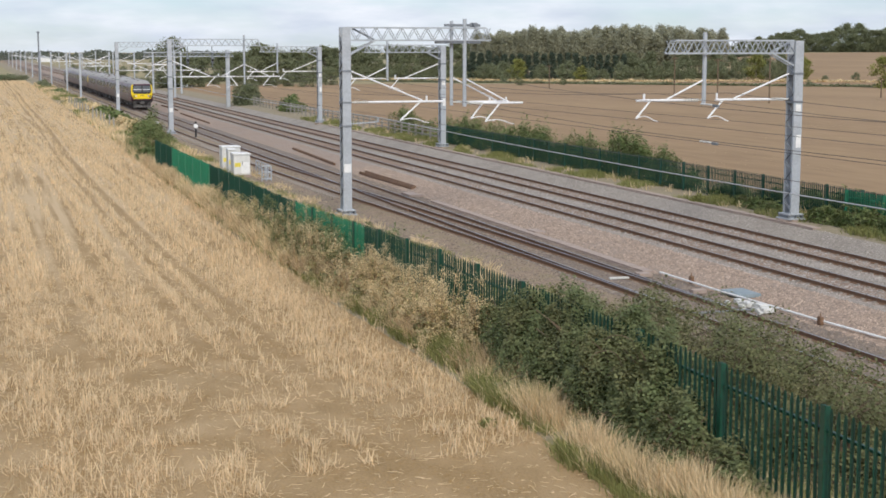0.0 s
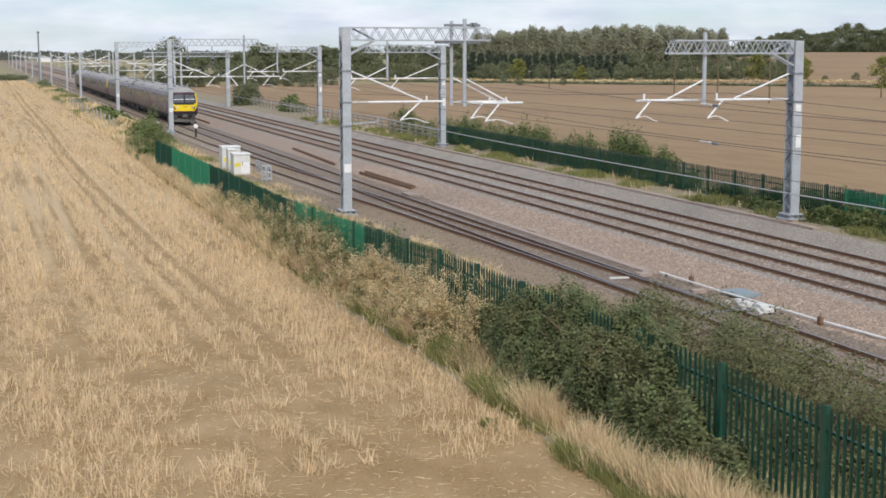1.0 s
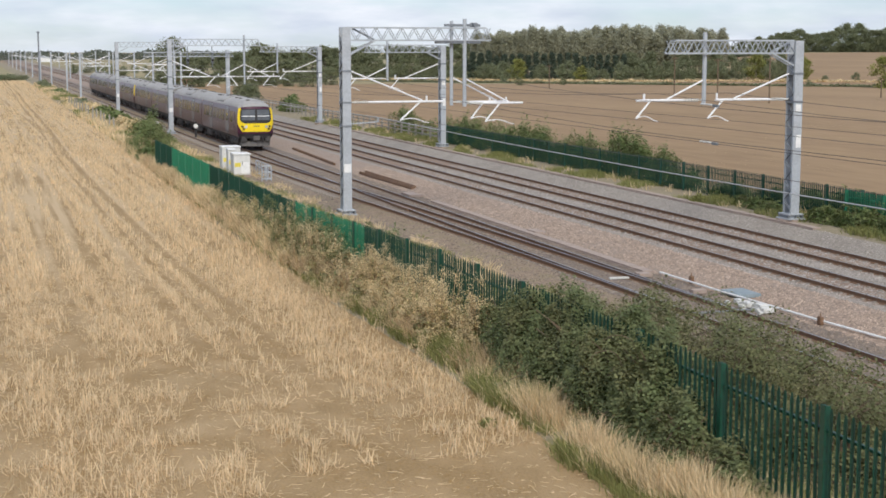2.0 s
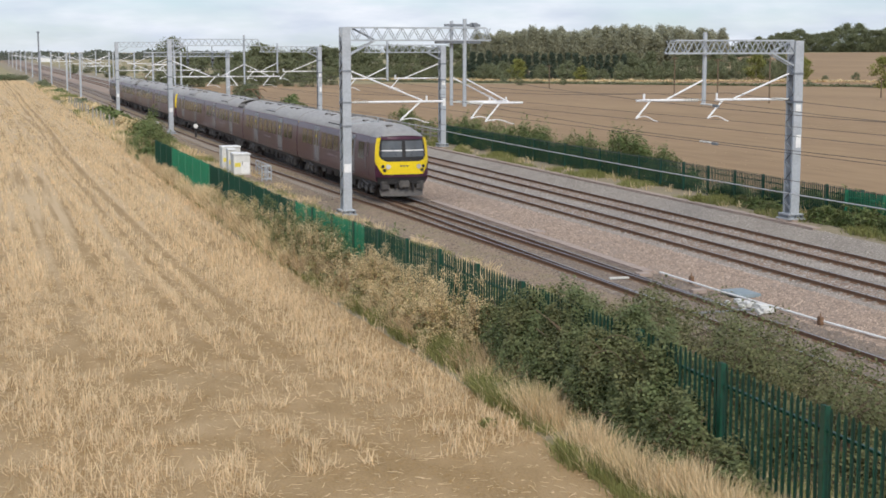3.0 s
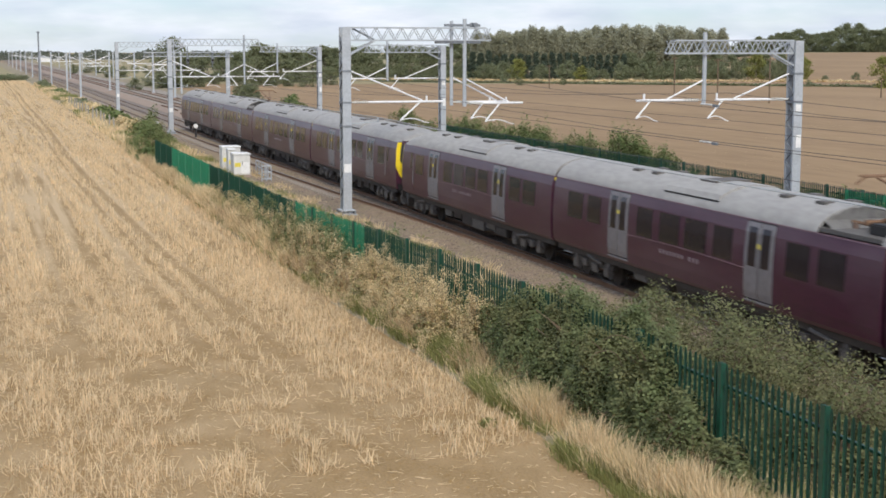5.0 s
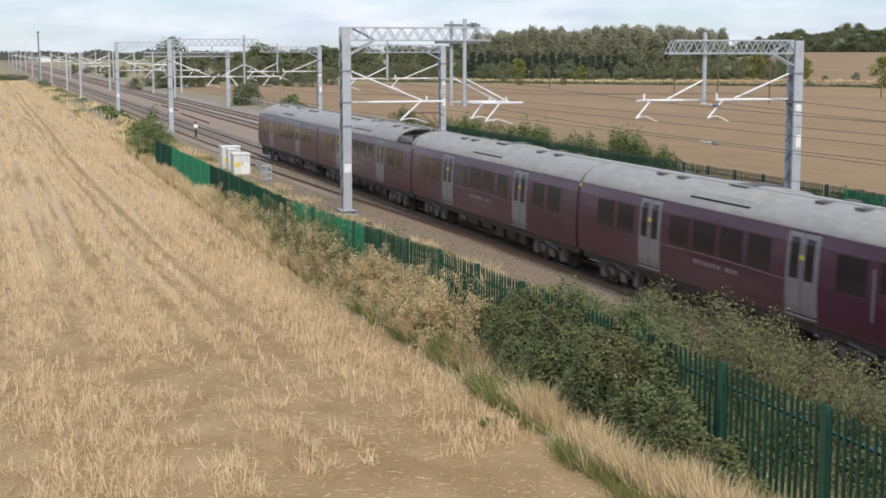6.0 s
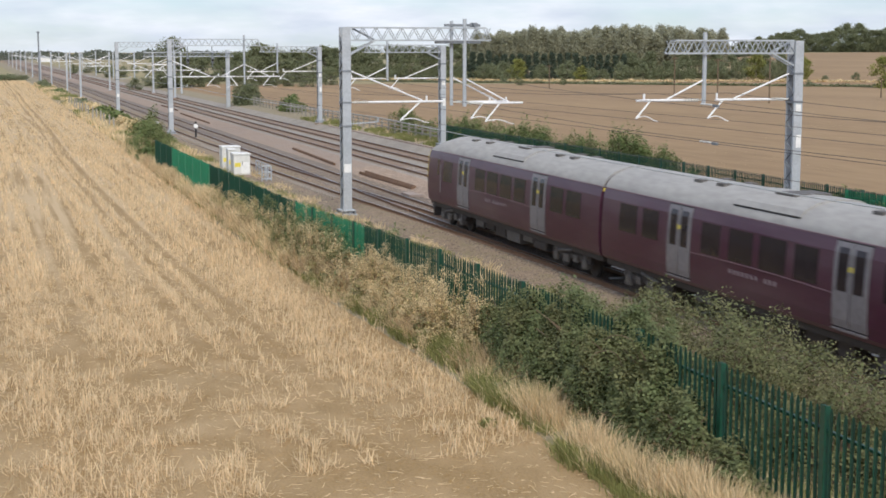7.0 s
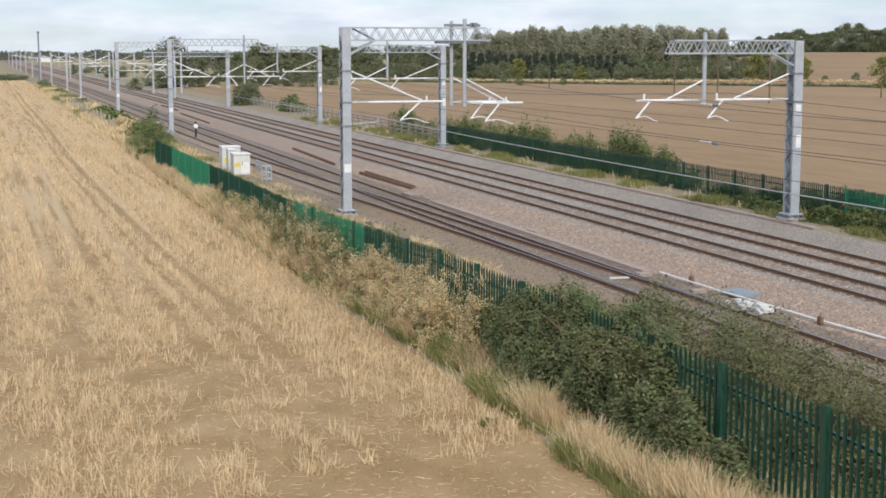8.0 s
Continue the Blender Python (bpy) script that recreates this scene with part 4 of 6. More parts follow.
def left_structure():
    t = thing("catenary_mast", "grey galvanised lattice mast with twin-track boom and white cantilevers", "overhead line mast", "overhead line masts")
    lattice_mast(t, 8.68)
    lattice_boom(t, 0.2, 7.1, 8.07, 8.65, 0.62, 0.25)
    part("knee_brace", Build().bar((0.2, -0.2, 7.41), (1.4, -0.2, 8.05), 0.09, 0.06).bar((0.2, 0.2, 7.41), (1.4, 0.2, 8.05), 0.09, 0.06), GALV, t)
    part("top_brace", Build().bar((0.35, 0, 8.62), (1.4, 0, 8.1), 0.10, 0.08), GALV_DARK, t)
    part("drop_tube", Build().rod((5.22, 0.12, 5.0), (5.22, 0.12, 8.98), 0.085, 12), GALV, t)
    part("drop_tube", Build().rod((5.80, -0.12, 4.95), (5.80, -0.12, 9.08), 0.095, 12), GALV, t)
    part("head_beam", Build().box(4.85, 6.6, -0.1, 0.1, 8.72, 8.84, 0.01).box(6.2, 6.4, -0.3, 0.3, 8.70, 8.9, 0.02), GALV_DARK, t)
    part("clamp_beam", Build().box(4.4, 6.6, -0.18, 0.18, 7.92, 8.04, 0.01), GALV_DARK, t)
    for z in (4.1, 5.2, 6.65):
        part("mast_band", Build().box(-0.22, 0.22, -0.36, 0.36, z - 0.05, z + 0.05), GALV_DARK, t)
    cantilever(t, 0.25, 4.85, 5.2, (0.25, 6.65, 3.75), (3.65, 2.65, 4.33), 4.05)
    cantilever(t, 5.3, 8.1, 5.16, (5.3, 6.3, 7.5), (6.85, 6.2, 4.36), 7.4, 0.12)
    cantilever(t, 5.88, 8.75, 5.10, (5.88, 6.25, 8.0), (7.6, 6.85, 4.22), 8.3, -0.12)
    part("return_wire_bracket", Build().bar((0.2, 0, 4.2), (1.6, 0, 4.28), 0.07, 0.05).rod((1.57, 0, 4.28), (1.57, 0, 4.5), 0.05, 8), GALV, t)
    part("number_plate", Build().box(-0.17, 0.17, -0.365, -0.346, 1.95, 2.35), WHITE, t, "blank white plate")
    return t


def long_structure():
    """The plain type, with one drop tube between the middle tracks."""
    t = thing("catenary_mast", "grey galvanised lattice mast with long boom and single drop tube", "overhead line mast", "overhead line masts")
    lattice_mast(t, 8.68)
    lattice_boom(t, 0.2, 8.5, 8.07, 8.65, 0.62, 0.25)
    part("knee_brace", Build().bar((0.2, -0.2, 7.41), (1.4, -0.2, 8.05), 0.09, 0.06).bar((0.2, 0.2, 7.41), (1.4, 0.2, 8.05), 0.09, 0.06), GALV, t)
    part("drop_tube", Build().rod((6.95, 0, 4.5), (6.95, 0, 9.05), 0.09, 12), GALV, t)
    for z in (4.1, 5.2, 6.65):
        part("mast_band", Build().box(-0.22, 0.22, -0.36, 0.36, z - 0.05, z + 0.05), GALV_DARK, t)
    cantilever(t, 0.25, 5.1, 5.2, (0.25, 6.65, 3.75), (4.2, 3.4, 4.33), 4.7)
    cantilever(t, 6.85, 3.6, 5.2, (6.85, 6.3, 4.8), (5.6, 6.3, 4.33), 5.2)
    cantilever(t, 7.05, 10.3, 5.2, (7.05, 6.3, 9.2), (9.4, 8.7, 4.36), 10.0)
    part("return_wire_bracket", Build().bar((0.2, 0, 4.2), (1.6, 0, 4.28), 0.07, 0.05).rod((1.57, 0, 4.28), (1.57, 0, 4.5), 0.05, 8), GALV, t)
    part("number_plate", Build().box(-0.17, 0.17, -0.365, -0.346, 1.95, 2.35), WHITE, t, "blank white plate")
    return t


def right_structure():
    t = thing("catenary_mast", "grey galvanised lattice mast on concrete base with short boom", "overhead line mast", "overhead line masts")
    lattice_mast(t, 8.0, 0.4)
    lattice_boom(t, -0.2, -6.05, 7.47, 8.0, 0.52, 0.28)
    part("knee_brace", Build().bar((-0.2, -0.2, 6.95), (-1.2, -0.2, 7.45), 0.08, 0.06).bar((-0.2, 0.2, 6.95), (-1.2, 0.2, 7.45), 0.08, 0.06), GALV, t)
    part("top_brace", Build().bar((-0.3, 0, 7.95), (-1.2, 0, 7.5), 0.10, 0.08), GALV, t)
    part("drop_tube", Build().rod((-4.3, 0, 5.35), (-4.3, 0, 8.35), 0.09, 12), GALV, t)
    for z in (5.4, 6.6):
        part("mast_band", Build().box(-0.22, 0.22, -0.36, 0.36, z - 0.05, z + 0.05), GALV_DARK, t)
    cantilever(t, -4.4, -7.4, 5.52, (-4.35, 6.35, -6.0), (-6.75, -7.4, 4.78), -6.42)
    cantilever(t, -0.3, -3.75, 5.52, (-0.3, 6.6, -2.9), (-3.4, -4.1, 4.75), -3.12)
    part("number_plate", Build().box(-0.07, 0.16, -0.365, -0.346, 3.45, 4.0), WHITE, t, "blank white plate")
    part("safety_plate", Build().box(-0.12, 0.12, -0.365, -0.346, 5.0, 5.3), WHITE, t, "blank white plate")
    return t


def single_structure():
    t = thing("catenary_mast", "distant grey steel mast with single white cantilever", "overhead line mast", "overhead line masts")
    part("mast_post", Build().box(-0.15, 0.15, -0.15, 0.15, 0, 7.4, 0.015), GALV, t)
    part("base_plate", Build().box(-0.3, 0.3, -0.3, 0.3, -0.02, 0.05), GALV, t)
    cantilever(t, 0.2, 4.6, 5.3, (0.2, 6.7, 3.5), (3.6, 2.8, 4.5), 3.9)
    part("foundation", Build().rod((0, 0, -0.6), (0, 0, -0.021), 0.4, 12), CONC, t)
    return t


def gantry():
    t = thing("signal_gantry", "grey steel signal gantry with box beam spanning tracks", "signal gantry")
    part("gantry_post", Build().box(32.2, 32.7, 203.75, 204.25, -0.1, 7.7, 0.03), GALV, t)
    beam = Build()
    for z in (6.85, 7.4):
        for y in (203.6, 204.4):
            beam.bar((21.2, y, z), (33.2, y, z), 0.1, 0.1)
    part("gantry_beam", beam, GALV, t)
    lac = Build()
    for i in range(12):
        for y in (203.6, 204.4):
            lac.bar((21.2 + i, y, 6.85), (21.7 + i, y, 7.4), 0.07, 0.05)
            lac.bar((21.7 + i, y, 7.4), (22.2 + i, y, 6.85), 0.07, 0.05)
    part("gantry_bracing", lac, GALV_DARK, t)
    for x in (27.0, 30.3):
        h = part("signal_head", Build().box(x - 0.16, x + 0.16, 203.2, 203.5, 5.9, 6.9, 0.05).rod((x, 203.55, 5.4), (x, 203.55, 8.2), 0.06, 8), GALV_DARK, t)
        part("signal_hood", Build().box(x - 0.15, x + 0.15, 202.95, 203.21, 6.2, 6.5, 0.02), BLACK, h)


def overhead_line():
    L = left_structure()
    L.matrix_basis = pose(16.33, 68.3, 0)
    P = long_structure()
    P.matrix_basis = pose(17.0, 140.7, 0)
    copy_thing(P, pose(16.45, 189.4, 0))
    R = right_structure()
    R.matrix_basis = pose(33.5, 57.3, 0)
    for x, y in ((33.69, 109.3), (33.2, 150.1)):
        copy_thing(R, pose(x, y, 0))
    S = single_structure()
    S.matrix_basis = pose(15.0, 236.4, 0)
    for y in (278, 337, 395, 455, 515, 575, 640, 710, 790):
        copy_thing(S, pose(15.3, y, 0))
    for x, y in ((31.0, 250), (33.6, 262), (30.8, 280), (33.8, 345), (33.8, 400), (33.8, 460), (33.8, 520), (33.8, 590), (33.8, 670), (24.6, 300), (24.6, 430)):
        copy_thing(S, pose(x, y, 0, 0, 0, 180))
    gantry()
    pole = thing("radio_mast", "tall slender dark grey pole beside the line", "pole")
    part("pole_shaft", Build().rod((13.2, 348, 0.2), (13.2, 348, 11.4), 0.2, 10, 0.16), GALV_DARK, pole)
    part("pole_head", Build().rod((13.2, 348, 11.4), (13.2, 348, 11.9), 0.28, 10), GALV_DARK, pole)

    def wire(name, x, z, ys, sag, r, m, label):
        pts = []
        for a, b in zip(ys, ys[1:]):
            n = 8
            for i in range(n):
                u = i / n
                pts.append((x, a + (b - a) * u, z - sag * 4 * u * (1 - u)))
        pts.append((x, ys[-1], z))
        t = thing(name, label, "overhead wire", "overhead wires")
        part("wire_span", Build().path(pts, r, 5), m, t)
        return t

    left_y = [-60, 8, 68.3, 140.7, 189.4, 236.4, 278, 337, 395, 455, 515, 575, 640]
    right_y = [-60, 5, 57.3, 109.3, 150.1, 204, 262, 345, 400, 460, 520, 590, 670]
    wire("contact_wire", TRACK_X, 4.2, left_y, 0.03, 0.009, WIRE, "dark contact wire over the main line")
    wire("messenger_wire", TRACK_X, 5.5, left_y, 0.55, 0.009, WIRE, "dark sagging messenger wire over the main line")
    wire("contact_wire", 24.0, 4.45, left_y, 0.03, 0.009, WIRE, "dark contact wire over the empty ballast bed")
    wire("messenger_wire", 24.0, 6.15, left_y, 0.55, 0.009, WIRE, "dark sagging messenger wire over the ballast bed")
    for x in (TRACK_C, TRACK_D):
        wire("contact_wire", x, 4.64, right_y, 0.03, 0.009, WIRE, "dark contact wire over the running line")
        wire("messenger_wire", x, 5.8, right_y, 0.5, 0.009, WIRE, "dark sagging messenger wire over the running line")
    for z in (4.43, 5.72):
        t = thing("section_insulator", "small grey insulator assembly hanging in the overhead wire", "insulator", "wire insulators")
        part("insulator_body", Build().box(23.95, 24.05, 46.0, 46.4, z - 0.05, z + 0.04, 0.02), GALV_DARK, t)
        part("insulator_rod", Build().rod((24.0, 46.5, z + 0.02), (24.0, 47.3, z + 0.02), 0.03, 8), CABINET, t)
    wire("return_wire", 17.9, 4.5, left_y, 0.22, 0.015, WIRE_PALE, "pale grey return cable on mast brackets")


overhead_line()


# ---- lineside equipment ----
def cabinet(x0, x1, y0, y1, h, label):
    t = thing("equipment_cabinet", label, "cabinet", "lineside cabinets")
    part("plinth", Build().box(x0 - 0.05, x1 + 0.05, y0 - 0.05, y1 + 0.05, -0.1, 0.12), CONC, t)
    part("casing", Build().box(x0, x1, y0, y1, 0.121, h + 0.1, 0.02), CABINET, t)
    part("lid", Build().box(x0 - 0.04, x1 + 0.04, y0 - 0.05, y1 + 0.05, h + 0.1, h + 0.19, 0.02), WHITE, t, "overhanging white lid")
    d = part("door", Build().box(x0 + 0.45 * (x1 - x0), x1 - 0.05, y0 - 0.03, y0 - 0.002, 0.2, h - 0.35, 0.005), WHITE, t)
    part("handle", Build().box(x0 + 0.5 * (x1 - x0), x0 + 0.5 * (x1 - x0) + 0.04, y0 - 0.06, y0 - 0.03, 0.7, 0.95), GALV_DARK, d)
    part("sticker", Build().box(x0 + 0.06, x0 + 0.42 * (x1 - x0), y0 - 0.012, y0 - 0.001, 0.62, 0.86), YELLOW_STICKER, t, "yellow warning sticker")


def lineside():
    cabinet(14.6, 15.75, 94.6, 95.8, 1.40, "white metal trackside cabinet behind the green fence")
    cabinet(14.6, 15.6, 90.2, 91.4, 1.24, "pale grey trackside cabinet with yellow sticker")
    cabinet(14.62, 15.1, 92.4, 93.2, 1.38, "small pale trackside cabinet beside larger ones")
    r = thing("hand_railing", "galvanised tubular railing beside the cabinets", "railing")
    for i in range(6):
        part("railing_post", Build().rod((16.3, 87.1 + i, -0.2), (16.3, 87.1 + i, 0.86), 0.035, 8), GALV, r)
    for x in (15.75, 16.02):
        part("railing_post", Build().rod((x, 87.1, -0.2), (x, 87.1, 0.86), 0.035, 8), GALV, r)
    for z in (0.1, 0.5, 0.86):
        part("railing_rail", Build().rod((16.3, 87.1, z), (16.3, 92.1, z), 0.035, 8), GALV, r)
        part("railing_rail", Build().rod((15.75, 87.1, z), (16.3, 87.1, z), 0.035, 8), GALV, r)
    s = thing("shunt_signal", "dark ground signal post with white disc", "signal")
    part("signal_post", Build().box(18.6, 18.75, 136.2, 136.4, -0.2, 1.25, 0.02), BLACK, s)
    part("signal_disc", Build().disc((18.66, 136.15, 0.85), (0, -1, 0), 0.2, 0.06, 20), WHITE, s, "round white disc")
    s = thing("marker_board", "round white marker on a short post", "sign")
    part("marker_post", Build().rod((15.9, 143.0, -0.1), (15.9, 143.0, 0.7), 0.04, 8), GALV_DARK, s)
    part("marker_disc", Build().disc((15.9, 142.95, 0.72), (0, -1, 0), 0.3, 0.05, 20), WHITE, s)
    # points motor and its pipework
    p = thing("points_machine", "pale grey points motor bolted beside the rail", "points machine")
    part("motor_case", Build().box(21.95, 22.3, 38.9, 39.7, -0.14, 0.02, 0.03), CABINET, p)
    part("motor_lid", Build().box(21.98, 22.27, 39.2, 39.65, 0.021, 0.07, 0.02), CABINET, p)
    part("drive_rod", Build().rod((19.8, 39.3, -0.08), (22.0, 39.3, -0.06), 0.03, 8), GALV_DARK, p)
    part("terminal_box", Build().box(22.05, 22.25, 40.6, 41.0, -0.14, -0.01, 0.02), CABINET, p)
    part("terminal_box", Build().box(21.95, 22.2, 39.9, 40.35, -0.13, 0.03, 0.02), CABINET, p)
    for i in range(7):
        part("fixing_block", Build().box(21.72 + 0.1 * (i % 3), 21.84 + 0.1 * (i % 3), 38.75 + i * 0.34, 38.9 + i * 0.34, -0.14, -0.04 + 0.02 * (i % 2), 0.012), CABINET, p)
    g = thing("cover_plate", "flat blue-grey steel plate lying on ballast", "plate")
    part("plate", Build().box(22.5, 23.3, 41.5, 42.7, -0.12, 0.0, 0.01), PLATE, g)
    w = thing("cable_pipe", "white plastic pipe lying along the ballast", "pipe")
    part("pipe", Build().path([(22.40, 47.0, -0.05), (22.44, 42.9, -0.05), (22.58, 39.7, -0.05), (22.68, 37.2, -0.05), (22.92, 34.1, -0.05), (23.2, 28, -0.05), (23.4, 20, -0.05)], 0.035, 8), WHITE, w)
    for y in (45.0, 36.9):
        part("pipe_stake", Build().box(22.56, 22.68, y - 0.1, y + 0.1, -0.15, 0.09, 0.02).rod((22.62, y, 0.08), (22.62, y, 0.2), 0.02, 6), RUST, w)
    b = thing("stretcher_bar", "whitish stretcher bar between the rails", "track fitting", "track fittings")
    part("bar", Build().box(20.3, 21.1, 46.45, 46.6, -0.14, -0.08, 0.01), CABINET, b)
    for x0, x1, y0, y1, lab in ((21.45, 21.95, 46.6, 47.1, "small pale box beside the rail"), (21.6, 22.1, 42.8, 43.15, "small pale fitting beside the rail"), (22.3, 22.8, 59.0, 60.1, "pale concrete slabs lying on ballast"), (21.7, 22.4, 76.2, 78.0, "pale concrete slab lying on ballast")):
        b = thing("ballast_box", lab, "track fitting", "track fittings")
        part("casing", Build().box(x0, x1, y0, y1, -0.15, -0.02, 0.02), CONC, b)
    # spare rails left on the empty bed
    for xa, ya, xb, yb in ((23.0, 80.3, 22.8, 91.5), (23.3, 80.8, 23.25, 91.9), (22.9, 99.0, 23.5, 116.0), (23.4, 160, 23.7, 186), (24.6, 196, 24.7, 215)):
        q = thing("spare_rail", "rusty spare rail lying on the ballast", "rail", "spare rails")
        part("rail_length", Build().bar((xa, ya, -0.05), (xb, yb, -0.05), 0.14, 0.11).bar((xa, ya, 0.03), (xb, yb, 0.03), 0.07, 0.06), RUST, q)
    # concrete cable troughs with separate lids
    lid = Build().box(-0.2, 0.2, -0.48, 0.48, -0.12, -0.06, 0.008).mesh("trough_lid", CONC)
    for x, z, y0, n, lab in ((22.2, 0.0, 48, 26, "pale concrete cable trough along the main line"), (33.15, 0.33, 55, 90, "pale concrete cable trough beside the outer line")):
        t = thing("cable_trough", lab, "cable trough", "cable troughs")
        part("trough_body", Build().box(x - 0.24, x + 0.24, y0 - 0.5, y0 + n, z - 0.25, z - 0.122), CONC, t)
        for i in range(n):
            o = part("trough_lid", lid, None, t)
            o.location, o.rotation_euler = (x + random.uniform(-0.01, 0.01), y0 + i, z), (0, 0, random.uniform(-0.02, 0.02))


lineside()


# ---- fences ----
def pale_mesh(h, m, flat=False):
    """A corrugated palisade pale with a pointed head."""
    prof = [(-0.034, 0.0), (-0.02, 0.018), (0.0, 0.006), (0.02, 0.018), (0.034, 0.0)]
    vs = [(x, y, 0) for y, x in prof] + [(x, y, h - 0.09) for y, x in prof] + [(0.008, -0.014, h), (0.012, 0.0, h - 0.02), (0.008, 0.014, h)]
    fs = [(i, i + 1, i + 6, i + 5) for i in range(4)] + [(5, 6, 10), (6, 7, 11, 10), (7, 8, 12, 11), (8, 9, 12)]
    vs += [(x + 0.006, y, z) for x, y, z in vs]
    n = 13
    fs += [tuple(j + n for j in reversed(f)) for f in fs]
    return Build().add(vs, fs).mesh("pale", m)


def palisade(name, label, x, y0, y1, ground, h, singles, first, m, m_far=None, far_from=1e9, pitch=0.1618, bleached=(0, 0)):
    t = thing(name, label, "fence", "palisade fences")
    pale = pale_mesh(h, m)
    faded = pale_mesh(h, GREEN_LIGHT)
    bays = int((y1 - y0) / 2.75)
    post = Build().box(-0.03, 0.03, -0.055, -0.045, -0.3, h + 0.05).box(-0.03, 0.03, 0.045, 0.055, -0.3, h + 0.05).box(-0.006, 0.006, -0.046, 0.046, -0.3, h + 0.05)
    post.box(-0.05, -0.03, -0.06, 0.06, 0.1, h + 0.06, 0.006)
    post = post.mesh("post", m)
    rest, rest2, n = Build(), Build(), 0
    pv, pf = [v.co[:] for v in pale.vertices], [tuple(p.vertices) for p in pale.polygons]
    for b in range(bays + 1):
        y = y0 + b * 2.75
        o = part("post", post, None, t)
        o.location = (x, y, ground(y))
        if b == bays:
            break
        for z in (0.3, h - 0.28):
            part("fence_rail", Build().bar((x + 0.03, y + 0.05, ground(y) + z), (x + 0.03, y + 2.7, ground(y + 2.75) + z), 0.05, 0.04), m_far if m_far and y > far_from else m, t)
        for i in range(1, 17):
            yy = y + i * pitch
            dx, lean = random.uniform(-0.004, 0.004), random.uniform(-0.008, 0.008)
            z = ground(yy) + 0.05 + random.uniform(-0.012, 0.012)
            if first <= yy and n < singles:
                o = part("pale", faded if bleached[0] < yy < bleached[1] else pale, None, t)
                o.location, o.rotation_euler = (x - 0.03 + dx, yy, z), (lean, 0, 0)
                n += 1
            else:
                (rest2 if yy > far_from else rest).add([(a + x - 0.03 + dx, c + yy + lean * d, d + z) for a, c, d in pv], pf)
    if rest.v:
        part("far_pales", rest, m, t)["kind"] = "stuff"
    if rest2.v:
        part("bleached_pales", rest2, m_far, t, "lighter sun-bleached green pales")["kind"] = "stuff"


def fence_foot(y):
    return bank(y) - 0.02


def fences():
    palisade("palisade_fence", "dark green steel palisade fence on the field edge", FENCE_X, 13.36, 69, fence_foot, 1.83, 290, 13, GREEN, bleached=(39.7, 49.3))
    # this run turns to the light; its lighter colour stands in for that
    palisade("palisade_fence", "bright green steel palisade fence beyond the cabinets", FENCE_X - 0.02, 68.40, 82.3, fence_foot, 1.83, 0, 0, GREEN_LIGHT)
    palisade("palisade_fence", "dark green steel palisade fence beside shrubs", FENCE_X, 82.2, 91, fence_foot, 1.83, 0, 0, GREEN)
    palisade("palisade_fence", "dark green palisade fence along the far field", 34.75, 40, 112, lambda y: 0.38, 1.45, 0, 0, GREEN, GREEN_LIGHT, 1000)
    palisade("palisade_fence", "faded bright green palisade panels by the mast", 34.65, 49.3, 55.5, lambda y: 0.38, 1.4, 0, 0, GREEN_LIGHT)
    for x, y0, n, step, z, h, lab in ((11.4, 136, 14, 5.2, 0.25, 1.51, "pale weathered post and rail fence by the field"), (34.9, 112, 40, 2.2, 0.38, 1.15, "grey weathered post and rail fence along the line")):
        t = thing("post_and_rail_fence", lab, "fence", "timber fences")
        po = Build().box(-0.075, 0.075, -0.075, 0.075, -0.2, h, 0.01).mesh("post", TIMBER)
        for i in range(n):
            o = part("post", po, None, t)
            o.location, o.rotation_euler = (x + random.uniform(-0.05, 0.05), y0 + i * step, z), (random.uniform(-0.04, 0.04), random.uniform(-0.04, 0.04), 0)
        for k in (0.45, 0.78, 1.05) if h < 1.5 else ():
            part("rail_board", Build().box(x - 0.11, x - 0.08, y0 - 0.2, y0 + (n - 1) * step + 0.2, z + k - 0.05, z + k + 0.05), TIMBER, t)


fences()


# ---- vegetation ----
def stuff(name, me, label, category):
    return tagged(new(name, me), label, category, kind="stuff")


def ground_of(xy):
    return np.array([ground_z(float(x), float(y)) for x, y in xy])


